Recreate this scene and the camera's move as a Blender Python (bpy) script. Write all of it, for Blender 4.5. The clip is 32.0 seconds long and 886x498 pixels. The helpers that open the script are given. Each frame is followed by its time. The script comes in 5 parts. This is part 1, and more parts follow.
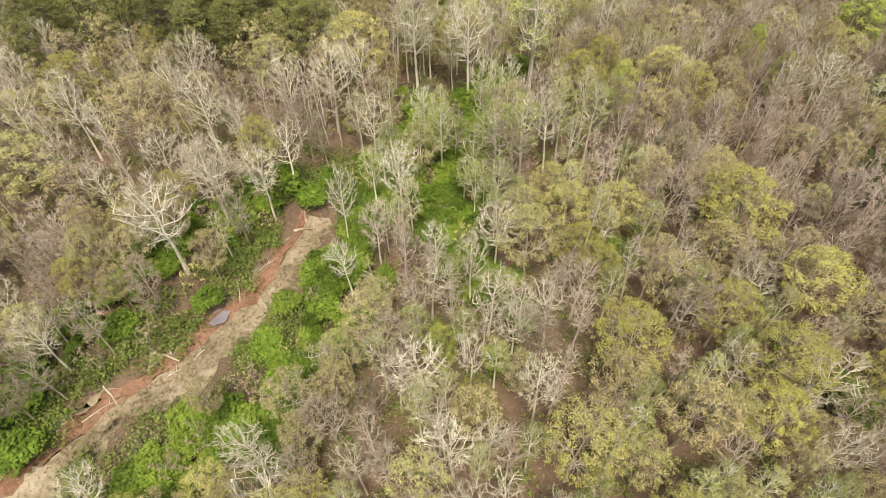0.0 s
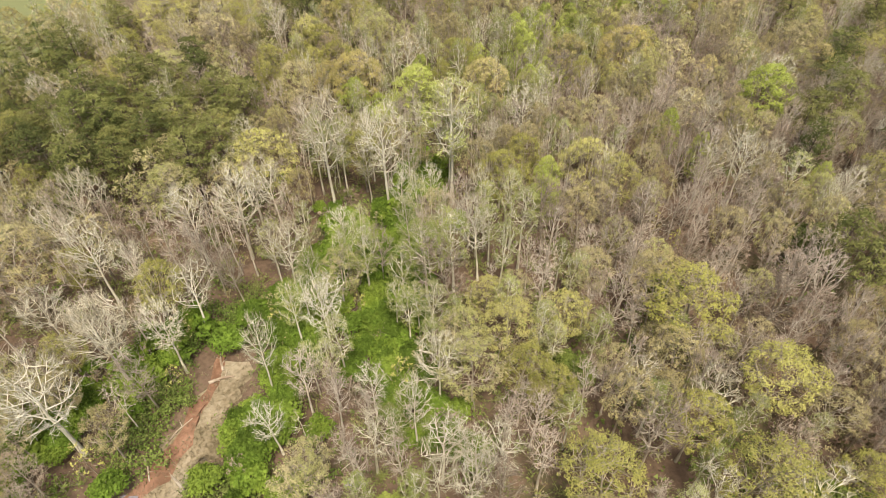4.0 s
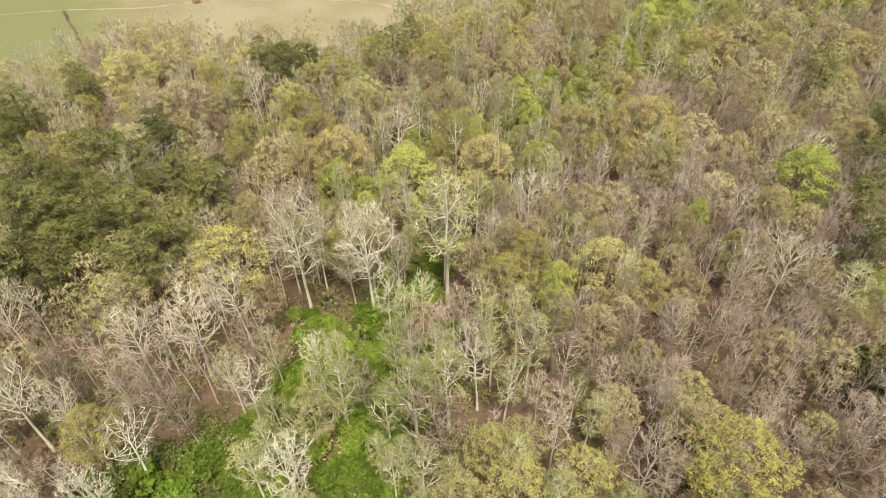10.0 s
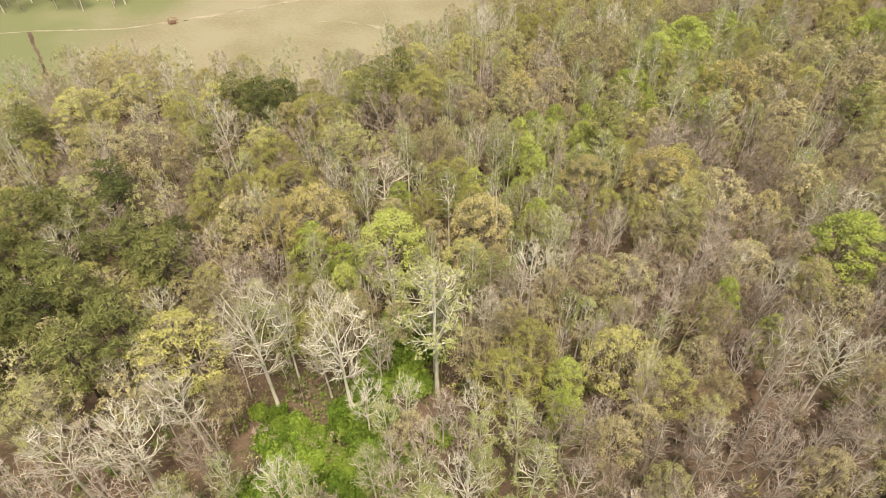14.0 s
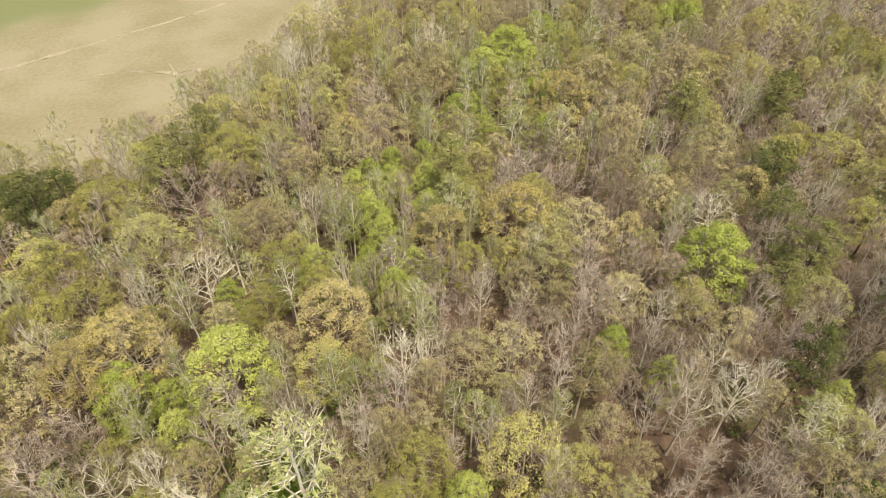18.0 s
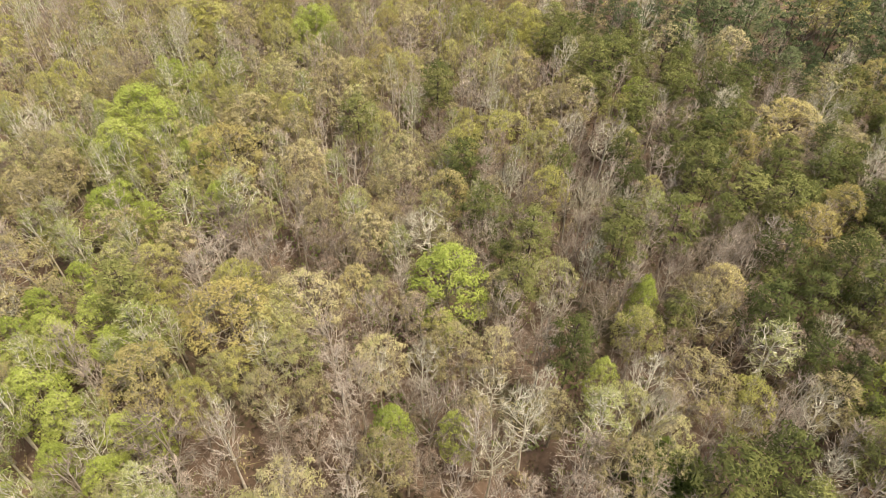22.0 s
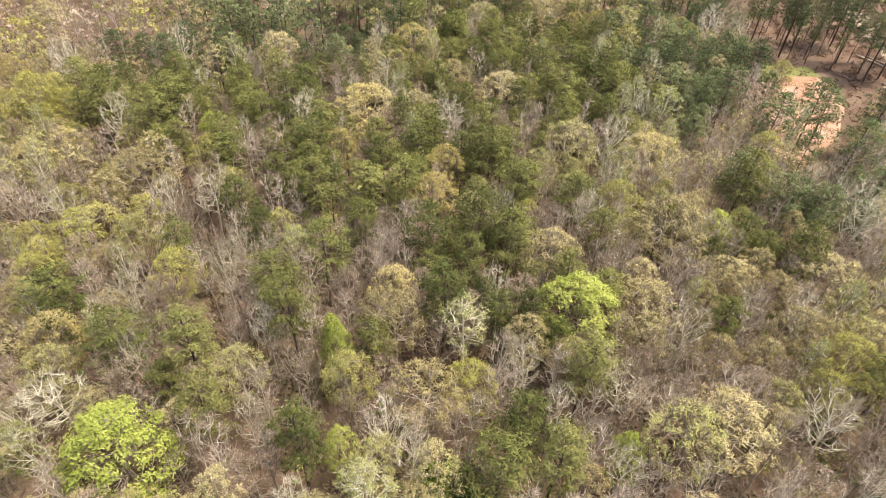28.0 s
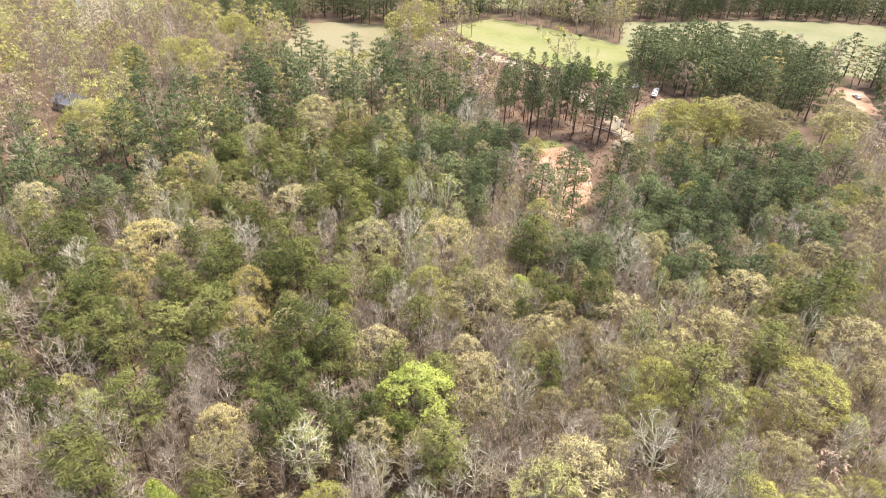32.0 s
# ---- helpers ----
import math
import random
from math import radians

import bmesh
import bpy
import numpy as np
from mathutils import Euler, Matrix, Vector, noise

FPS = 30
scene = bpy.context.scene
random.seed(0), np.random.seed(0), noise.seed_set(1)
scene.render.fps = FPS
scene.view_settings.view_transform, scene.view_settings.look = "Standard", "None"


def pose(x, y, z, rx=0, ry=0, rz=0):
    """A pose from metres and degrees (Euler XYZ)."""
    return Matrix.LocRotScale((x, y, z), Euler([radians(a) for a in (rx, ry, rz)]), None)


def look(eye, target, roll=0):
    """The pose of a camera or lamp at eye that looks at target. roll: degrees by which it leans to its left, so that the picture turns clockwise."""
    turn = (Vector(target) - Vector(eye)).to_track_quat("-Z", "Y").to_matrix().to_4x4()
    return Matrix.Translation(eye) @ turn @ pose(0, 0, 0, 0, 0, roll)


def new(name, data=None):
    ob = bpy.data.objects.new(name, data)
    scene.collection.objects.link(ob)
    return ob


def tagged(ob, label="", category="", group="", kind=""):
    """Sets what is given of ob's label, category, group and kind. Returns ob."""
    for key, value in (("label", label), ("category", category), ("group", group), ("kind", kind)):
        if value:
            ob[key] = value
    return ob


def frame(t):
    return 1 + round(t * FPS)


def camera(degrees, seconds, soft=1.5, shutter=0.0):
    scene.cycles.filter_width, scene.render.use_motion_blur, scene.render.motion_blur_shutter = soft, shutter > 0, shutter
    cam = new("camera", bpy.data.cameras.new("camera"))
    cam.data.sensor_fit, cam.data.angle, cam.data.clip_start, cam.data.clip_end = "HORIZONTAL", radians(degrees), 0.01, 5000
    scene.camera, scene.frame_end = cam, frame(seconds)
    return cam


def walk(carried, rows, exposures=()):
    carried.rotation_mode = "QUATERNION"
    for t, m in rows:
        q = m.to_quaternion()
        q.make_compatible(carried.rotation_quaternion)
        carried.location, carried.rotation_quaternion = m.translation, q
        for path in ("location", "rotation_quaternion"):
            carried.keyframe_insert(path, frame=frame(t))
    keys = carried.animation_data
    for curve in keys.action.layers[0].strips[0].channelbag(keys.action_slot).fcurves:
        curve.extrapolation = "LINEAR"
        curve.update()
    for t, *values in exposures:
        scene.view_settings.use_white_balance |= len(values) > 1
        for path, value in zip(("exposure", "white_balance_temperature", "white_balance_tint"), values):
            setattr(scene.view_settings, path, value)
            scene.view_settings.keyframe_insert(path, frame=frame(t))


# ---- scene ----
cam = camera(71.0, 32.0, soft=0.7)
METRES, EYE, TILT, LEAN, TURN = 107.0, 82.5, 0.0, 0.0, 0.0
ROWS = [
    (0.0, 0.0, 0.0, 0.0, -1.27, -50.9, 1.03),
    (0.5, 0.0002, 0.0146, -0.0008, -4.91, -50.97, 0.98),
    (1.0, 0.0002, 0.0297, -0.0011, -7.6, -51.02, 0.92),
    (1.5, 0.0014, 0.0449, -0.0014, -8.74, -51.08, 0.92),
    (2.0, 0.0025, 0.0607, -0.0013, -9.33, -50.63, 0.91),
    (2.5, 0.004, 0.0754, -0.0018, -9.68, -49.49, 0.9),
    (3.0, 0.0058, 0.0903, -0.0021, -9.95, -48.36, 0.88),
    (3.5, 0.0081, 0.1052, -0.0026, -10.14, -46.69, 0.86),
    (4.0, 0.0106, 0.1199, -0.003, -10.29, -44.94, 0.84),
    (4.5, 0.0133, 0.1346, -0.0035, -10.41, -43.26, 0.81),
    (6.5, 0.0263, 0.1939, -0.0066, -10.53, -42.9, 0.82),
    (7.0, 0.0295, 0.2098, -0.0074, -10.53, -42.88, 0.8),
    (7.5, 0.0332, 0.2273, -0.0072, -10.53, -42.91, 0.82),
    (8.0, 0.0373, 0.2449, -0.0078, -10.5, -42.91, 0.8),
    (8.5, 0.0415, 0.2637, -0.0081, -10.44, -42.92, 0.76),
    (9.0, 0.0464, 0.2832, -0.0084, -10.39, -42.92, 0.78),
    (9.5, 0.0505, 0.3039, -0.009, -10.37, -42.91, 0.77),
    (10.0, 0.0549, 0.3255, -0.0091, -10.37, -42.96, 0.74),
    (10.5, 0.0599, 0.3466, -0.0098, -10.36, -42.95, 0.75),
    (11.0, 0.0654, 0.3678, -0.0109, -10.32, -42.93, 0.76),
    (11.5, 0.0701, 0.3879, -0.0112, -10.29, -42.95, 0.74),
    (12.0, 0.0752, 0.4099, -0.0118, -10.28, -42.95, 0.7),
    (12.5, 0.0817, 0.4324, -0.0129, -10.27, -42.93, 0.72),
    (13.0, 0.0891, 0.4544, -0.0148, -10.23, -42.91, 0.73),
    (13.5, 0.0953, 0.4774, -0.0149, -10.24, -42.98, 0.7),
    (15.5, 0.1227, 0.5706, -0.018, -12.15, -43.13, 0.53),
    (16.0, 0.1308, 0.5924, -0.0191, -13.58, -43.17, 0.53),
    (16.5, 0.1391, 0.6136, -0.0196, -16.42, -43.24, 0.49),
    (17.0, 0.1475, 0.6348, -0.0206, -19.6, -43.3, 0.38),
    (17.5, 0.1572, 0.6546, -0.0219, -23.29, -43.38, 0.29),
    (18.0, 0.1674, 0.6737, -0.0225, -27.57, -43.46, 0.16),
    (18.5, 0.1788, 0.6914, -0.0232, -31.86, -43.51, 0.06),
    (19.0, 0.1907, 0.7089, -0.0241, -36.3, -43.55, -0.12),
    (19.5, 0.2047, 0.7236, -0.0249, -40.37, -43.57, -0.2),
    (20.0, 0.2194, 0.7381, -0.0255, -44.44, -43.62, -0.32),
    (20.5, 0.2354, 0.7518, -0.0258, -48.65, -43.65, -0.44),
    (21.0, 0.2514, 0.7643, -0.0281, -52.79, -43.56, -0.61),
    (21.5, 0.2687, 0.7763, -0.0285, -56.59, -43.55, -0.77),
    (22.0, 0.287, 0.7871, -0.029, -60.45, -43.54, -0.91),
    (22.5, 0.3058, 0.7963, -0.0306, -64.38, -43.45, -1.03),
    (23.0, 0.3258, 0.8044, -0.0311, -67.99, -43.41, -1.13),
    (23.5, 0.3464, 0.8105, -0.0302, -71.52, -43.42, -1.23),
    (24.0, 0.3662, 0.8172, -0.0314, -74.75, -43.33, -1.41),
    (24.5, 0.3845, 0.8206, -0.0312, -78.12, -43.28, -1.49),
    (25.0, 0.3971, 0.8213, -0.0316, -82.35, -43.18, -1.61),
    (25.5, 0.4025, 0.8207, -0.0319, -86.93, -43.05, -1.75),
    (27.5, 0.4029, 0.8166, -0.0329, -98.79, -42.55, -2.11),
    (28.0, 0.4024, 0.8169, -0.0327, -102.18, -42.41, -2.15),
    (28.5, 0.402, 0.8179, -0.0321, -105.34, -42.3, -2.22),
    (29.0, 0.4021, 0.8186, -0.0322, -107.95, -42.2, -2.29),
    (29.5, 0.4024, 0.8187, -0.0323, -110.69, -42.08, -2.31),
    (30.0, 0.4025, 0.819, -0.0322, -114.57, -41.9, -2.36),
    (30.5, 0.4038, 0.8198, -0.0312, -118.19, -41.21, -2.44),
    (31.0, 0.4047, 0.82, -0.0299, -120.39, -38.46, -2.46),
    (31.5, 0.405, 0.8208, -0.0294, -122.1, -35.36, -2.53),
    (32.0, 0.4054, 0.8218, -0.0295, -123.45, -32.26, -2.59),
]
walk(cam, [(t, pose(0, 0, EYE, TILT, LEAN, TURN) @ pose(METRES * x, METRES * y, METRES * z, 90 + pitch, roll, yaw)) for t, x, y, z, yaw, pitch, roll in ROWS], [(0, 0.22, 6600, 10), (9, 0.22, 6650, 10), (13, 0.21, 6700, 10), (19, 0.15, 6700, 10), (22, 0.3, 6650, 11), (25, 0.5, 6600, 12), (28, 0.64, 6550, 14), (30.5, 0.76, 6450, 14), (32, 0.84, 6150, 13)])

# ---- world, sun, exposure ----
SUN_ELEVATION, SUN_FROM = 66.0, (0.0, -0.9)  # the sun stands behind the first view
world = bpy.data.worlds.new("sky")
scene.world = world
world.use_nodes = True
wn = world.node_tree.nodes
sky = wn.new("ShaderNodeTexSky")
sky.sky_type, sky.sun_disc = "NISHITA", False
sky.sun_elevation = radians(SUN_ELEVATION)
sky.sun_rotation = math.atan2(SUN_FROM[0], SUN_FROM[1])
sky.air_density, sky.dust_density, sky.ozone_density = 1.0, 4.0, 1.0
wn["Background"].inputs["Strength"].default_value = 0.15
world.node_tree.links.new(sky.outputs[0], wn["Background"].inputs["Color"])
lamp = bpy.data.lights.new("sun", "SUN")
lamp.energy, lamp.angle, lamp.color = 3.8, radians(10), (1.0, 0.93, 0.79)
sun = new("sun", lamp)
flat = math.hypot(*SUN_FROM)
sun.matrix_world = look((SUN_FROM[0] / flat * 100 * math.cos(radians(SUN_ELEVATION)), SUN_FROM[1] / flat * 100 * math.cos(radians(SUN_ELEVATION)), 100 * math.sin(radians(SUN_ELEVATION))), (0, 0, 0))


# ---- materials ----
def shade(name, stops, scale=0.15, fine=2.0, rough=0.9, spread=0.35, through_light=0.0, bump=0.0, gloss=0.2, each=0.0):
    """A node material: colour stops chosen by two sizes of noise in world space and by the object's own random number."""
    m = bpy.data.materials.new(name)
    m.use_nodes = True
    t = m.node_tree
    n, k = t.nodes, t.links.new
    bsdf = n["Principled BSDF"]
    geo = n.new("ShaderNodeNewGeometry")
    info = n.new("ShaderNodeObjectInfo")
    big, small = n.new("ShaderNodeTexNoise"), n.new("ShaderNodeTexNoise")
    big.inputs["Scale"].default_value, big.inputs["Detail"].default_value = scale, 3
    small.inputs["Scale"].default_value, small.inputs["Detail"].default_value = fine, 4
    k(geo.outputs["Position"], big.inputs["Vector"])
    k(geo.outputs["Position"], small.inputs["Vector"])
    a = n.new("ShaderNodeMath")
    a.operation = "MULTIPLY_ADD"
    a.inputs[1].default_value, a.inputs[2].default_value = spread, -spread / 2
    k(info.outputs["Random"], a.inputs[0])
    b = n.new("ShaderNodeMath")
    b.operation = "MULTIPLY_ADD"
    b.inputs[1].default_value = 1.3
    k(big.outputs[0], b.inputs[0])
    k(a.outputs[0], b.inputs[2])
    c = n.new("ShaderNodeMath")
    c.operation = "MULTIPLY_ADD"
    c.inputs[1].default_value = 0.7
    k(small.outputs[0], c.inputs[0])
    k(b.outputs[0], c.inputs[2])
    d = n.new("ShaderNodeMath")
    d.operation = "SUBTRACT"
    d.inputs[1].default_value = 0.5
    k(c.outputs[0], d.inputs[0])
    ramp = n.new("ShaderNodeValToRGB")
    e = ramp.color_ramp.elements
    while len(e) < len(stops):
        e.new(0.5)
    for i, colour in enumerate(stops):
        e[i].position = 0.22 + 0.56 * i / max(1, len(stops) - 1)
        e[i].color = (*colour, 1)
    k(d.outputs[0], ramp.inputs[0])
    paint = ramp.outputs[0]
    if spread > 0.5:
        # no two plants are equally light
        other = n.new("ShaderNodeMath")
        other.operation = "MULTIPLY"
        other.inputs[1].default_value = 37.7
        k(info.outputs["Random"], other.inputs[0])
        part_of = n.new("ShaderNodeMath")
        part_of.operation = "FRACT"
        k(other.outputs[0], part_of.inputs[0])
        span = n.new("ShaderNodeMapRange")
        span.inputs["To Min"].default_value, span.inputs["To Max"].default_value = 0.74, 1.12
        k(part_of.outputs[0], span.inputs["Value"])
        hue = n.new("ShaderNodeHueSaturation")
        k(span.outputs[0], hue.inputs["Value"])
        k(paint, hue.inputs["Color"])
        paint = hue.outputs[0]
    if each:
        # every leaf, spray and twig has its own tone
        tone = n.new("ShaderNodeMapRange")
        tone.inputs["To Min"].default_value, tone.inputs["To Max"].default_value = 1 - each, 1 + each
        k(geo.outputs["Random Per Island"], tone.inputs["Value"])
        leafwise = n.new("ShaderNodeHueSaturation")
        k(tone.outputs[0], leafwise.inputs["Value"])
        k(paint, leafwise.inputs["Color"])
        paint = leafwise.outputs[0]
    k(paint, bsdf.inputs["Base Color"])
    bsdf.inputs["Roughness"].default_value = rough
    bsdf.inputs["Specular IOR Level"].default_value = gloss
    if bump:
        bp = n.new("ShaderNodeBump")
        bp.inputs["Strength"].default_value, bp.inputs["Distance"].default_value = bump, 0.3
        k(small.outputs[0], bp.inputs["Height"])
        k(bp.outputs[0], bsdf.inputs["Normal"])
    if through_light:
        tr, mix = n.new("ShaderNodeBsdfTranslucent"), n.new("ShaderNodeMixShader")
        k(paint, tr.inputs["Color"])
        mix.inputs[0].default_value = through_light
        k(bsdf.outputs[0], mix.inputs[1])
        k(tr.outputs[0], mix.inputs[2])
        k(mix.outputs[0], n["Material Output"].inputs["Surface"])
    return m


PALE_BARK = shade("pale bark", [(0.48, 0.42, 0.30), (0.71, 0.645, 0.485), (0.82, 0.76, 0.60)], 0.3, 1.5)
SILVER_BARK = shade("silvery bark", [(0.38, 0.315, 0.235), (0.56, 0.48, 0.37), (0.68, 0.60, 0.48)], 0.3, 1.5)
GREY_BARK = shade("grey bark", [(0.24, 0.195, 0.135), (0.37, 0.305, 0.22), (0.49, 0.42, 0.315)], 0.3, 1.5)
PINE_BARK = shade("pine bark", [(0.07, 0.05, 0.04), (0.14, 0.10, 0.075), (0.20, 0.15, 0.11)], 0.3, 1.5)
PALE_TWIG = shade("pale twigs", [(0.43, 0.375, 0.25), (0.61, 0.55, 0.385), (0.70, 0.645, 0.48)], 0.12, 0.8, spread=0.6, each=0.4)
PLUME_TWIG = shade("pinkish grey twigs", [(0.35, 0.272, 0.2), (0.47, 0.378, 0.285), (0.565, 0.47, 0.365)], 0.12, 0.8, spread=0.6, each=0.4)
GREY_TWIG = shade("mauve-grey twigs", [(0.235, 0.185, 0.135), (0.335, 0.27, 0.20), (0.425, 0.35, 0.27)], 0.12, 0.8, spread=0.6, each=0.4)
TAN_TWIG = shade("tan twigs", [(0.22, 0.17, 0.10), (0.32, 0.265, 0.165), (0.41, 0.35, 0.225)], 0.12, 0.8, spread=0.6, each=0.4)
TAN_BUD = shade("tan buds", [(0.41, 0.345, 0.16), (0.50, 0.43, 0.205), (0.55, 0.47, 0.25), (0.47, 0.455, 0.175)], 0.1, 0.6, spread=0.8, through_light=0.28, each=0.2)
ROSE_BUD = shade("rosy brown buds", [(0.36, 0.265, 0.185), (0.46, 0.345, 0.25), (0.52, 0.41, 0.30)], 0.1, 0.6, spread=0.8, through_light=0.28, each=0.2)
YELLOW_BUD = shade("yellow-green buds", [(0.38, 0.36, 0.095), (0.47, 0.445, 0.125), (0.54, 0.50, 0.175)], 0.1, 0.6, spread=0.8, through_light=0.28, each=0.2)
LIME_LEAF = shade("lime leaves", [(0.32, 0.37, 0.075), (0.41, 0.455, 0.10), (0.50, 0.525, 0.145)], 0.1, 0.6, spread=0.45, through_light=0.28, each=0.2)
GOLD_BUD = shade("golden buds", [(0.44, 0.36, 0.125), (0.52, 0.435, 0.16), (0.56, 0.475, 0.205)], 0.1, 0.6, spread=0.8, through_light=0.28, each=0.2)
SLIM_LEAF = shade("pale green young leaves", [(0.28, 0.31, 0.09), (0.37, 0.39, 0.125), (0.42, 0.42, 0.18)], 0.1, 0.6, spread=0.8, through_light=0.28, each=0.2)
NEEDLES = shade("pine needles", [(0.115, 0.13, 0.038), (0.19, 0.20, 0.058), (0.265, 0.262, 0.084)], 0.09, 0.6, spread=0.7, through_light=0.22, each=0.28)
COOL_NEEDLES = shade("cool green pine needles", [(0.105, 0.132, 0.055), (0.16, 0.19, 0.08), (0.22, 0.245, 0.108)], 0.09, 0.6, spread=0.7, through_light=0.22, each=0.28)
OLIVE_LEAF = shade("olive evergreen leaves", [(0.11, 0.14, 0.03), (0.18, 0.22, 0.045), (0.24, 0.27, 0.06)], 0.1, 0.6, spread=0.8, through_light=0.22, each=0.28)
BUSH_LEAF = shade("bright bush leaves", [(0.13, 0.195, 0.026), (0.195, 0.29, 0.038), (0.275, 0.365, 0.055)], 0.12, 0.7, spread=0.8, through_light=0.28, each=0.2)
LITTER = shade("leaf litter", [(0.085, 0.057, 0.036), (0.135, 0.09, 0.058), (0.18, 0.12, 0.08), (0.11, 0.095, 0.045)], 0.07, 1.2, bump=0.6)
BRUSH = shade("low brown brush", [(0.095, 0.08, 0.036), (0.145, 0.112, 0.066), (0.20, 0.152, 0.098)], 0.06, 0.6, through_light=0.2, each=0.35)
RUSSET = shade("russet brush", [(0.12, 0.07, 0.042), (0.19, 0.115, 0.07), (0.25, 0.17, 0.11)], 0.06, 0.6, through_light=0.2, each=0.35)
FERN = shade("low green growth", [(0.10, 0.14, 0.03), (0.17, 0.225, 0.045), (0.24, 0.27, 0.08)], 0.06, 0.6, through_light=0.2, each=0.35)
HAY = shade("dry pasture", [(0.185, 0.175, 0.075), (0.235, 0.205, 0.11), (0.27, 0.235, 0.135)], 0.025, 0.5, bump=0.3)
GREEN_FIELD = shade("green pasture", [(0.20, 0.20, 0.095), (0.24, 0.23, 0.12), (0.28, 0.255, 0.145)], 0.03, 0.4, bump=0.2)
LAWN = shade("bright meadow", [(0.185, 0.195, 0.065), (0.235, 0.24, 0.085), (0.28, 0.265, 0.12)], 0.04, 0.4, bump=0.2)
STRAW = shade("matted straw grass", [(0.19, 0.15, 0.085), (0.30, 0.24, 0.15), (0.40, 0.335, 0.23)], 0.15, 1.6, bump=0.8)
MUD = shade("red-brown mud", [(0.17, 0.09, 0.05), (0.28, 0.15, 0.09), (0.36, 0.22, 0.14)], 0.2, 1.4, rough=0.6, bump=0.6)
CLAY = shade("raw orange clay", [(0.34, 0.19, 0.11), (0.46, 0.28, 0.18), (0.54, 0.38, 0.27)], 0.12, 0.8, bump=0.4)
SAND = shade("pale sandy track", [(0.34, 0.28, 0.185), (0.44, 0.37, 0.265), (0.52, 0.45, 0.34)], 0.15, 0.9, bump=0.3)
WATER = shade("muddy water", [(0.20, 0.18, 0.19), (0.26, 0.235, 0.25)], 0.2, 0.6, rough=0.12, gloss=0.6)
DEAD_WOOD = shade("dead wood", [(0.30, 0.22, 0.15), (0.46, 0.37, 0.27), (0.58, 0.50, 0.40)], 0.4, 2.0, bump=0.4)


# ---- mesh helpers ----
def mesh(name, verts, tris, slots, mats):
    """A mesh datablock of triangles with one material index per triangle."""
    me = bpy.data.meshes.new(name)
    v, f = np.asarray(verts, np.float32), np.asarray(tris, np.int32)
    me.vertices.add(len(v))
    me.vertices.foreach_set("co", v.ravel())
    me.loops.add(f.size)
    me.loops.foreach_set("vertex_index", f.ravel())
    me.polygons.add(len(f))
    me.polygons.foreach_set("loop_start", np.arange(0, f.size, 3, dtype=np.int32))
    me.polygons.foreach_set("material_index", np.asarray(slots, np.int32))
    for m in mats:
        me.materials.append(m)
    me.update(calc_edges=True)
    me.validate()
    return me


class Build:
    """Collects triangles: tapered tubes, twigs and leaves."""

    def __init__(self):
        self.v, self.f, self.s, self.n = [], [], [], 0

    def add(self, v, f, slot):
        v, f = np.asarray(v, float), np.asarray(f, int)
        self.v.append(v)
        self.f.append(f + self.n)
        self.s.append(np.full(len(f), slot))
        self.n += len(v)

    def tube(self, pts, radii, sides, slot=0):
        pts = np.asarray(pts, float)
        ang = np.arange(sides) * 2 * math.pi / sides
        rings = []
        for i, p in enumerate(pts):
            d = pts[min(i + 1, len(pts) - 1)] - pts[max(i - 1, 0)]
            d = d / (np.linalg.norm(d) + 1e-9)
            u = np.cross(d, (0.3, 1, 0.1))
            u /= np.linalg.norm(u) + 1e-9
            w = np.cross(d, u)
            rings.append(p + radii[i] * (np.cos(ang)[:, None] * u + np.sin(ang)[:, None] * w))
        f = []
        for i in range(len(pts) - 1):
            for j in range(sides):
                a, b = i * sides + j, i * sides + (j + 1) % sides
                f += [(a, b, a + sides), (b, b + sides, a + sides)]
        self.add(np.vstack(rings), f, slot)

    def slivers(self, p, q, width, slot=0):
        """Thin tapering twigs from p to q."""
        p, q = np.asarray(p), np.asarray(q)
        d = q - p
        side = np.cross(d, RNG.normal(size=d.shape))
        side /= np.linalg.norm(side, axis=1)[:, None] + 1e-9
        v = np.stack([p - side * width / 2, p + side * width / 2, q], 1).reshape(-1, 3)
        self.add(v, np.arange(len(v)).reshape(-1, 3), slot)

    def leaves(self, c, out, size, slot=0, stretch=1.0, rough=0.5, slim=0.8):
        """Pointed leaves or bud sprays at c, facing loosely along out and pointing loosely upward."""
        c, out = np.asarray(c), np.asarray(out)
        nrm = out / (np.linalg.norm(out, axis=1)[:, None] + 1e-9) + rough * RNG.normal(size=c.shape)
        nrm /= np.linalg.norm(nrm, axis=1)[:, None] + 1e-9
        w = np.cross(nrm, np.array([0, 0, 0.8]) + RNG.normal(0, 0.7, c.shape))
        w /= np.linalg.norm(w, axis=1)[:, None] + 1e-9
        u = np.cross(w, nrm)
        s = size * RNG.uniform(0.6, 1.4, (len(c), 1))
        v = np.stack([c + u * s * stretch, c - u * s * 0.5 + w * s * slim, c - u * s * 0.5 - w * s * slim], 1).reshape(-1, 3)
        self.add(v, np.arange(len(v)).reshape(-1, 3), slot)

    def arrays(self):
        return np.vstack(self.v), np.vstack(self.f), np.concatenate(self.s)


RNG = np.random.default_rng(7)


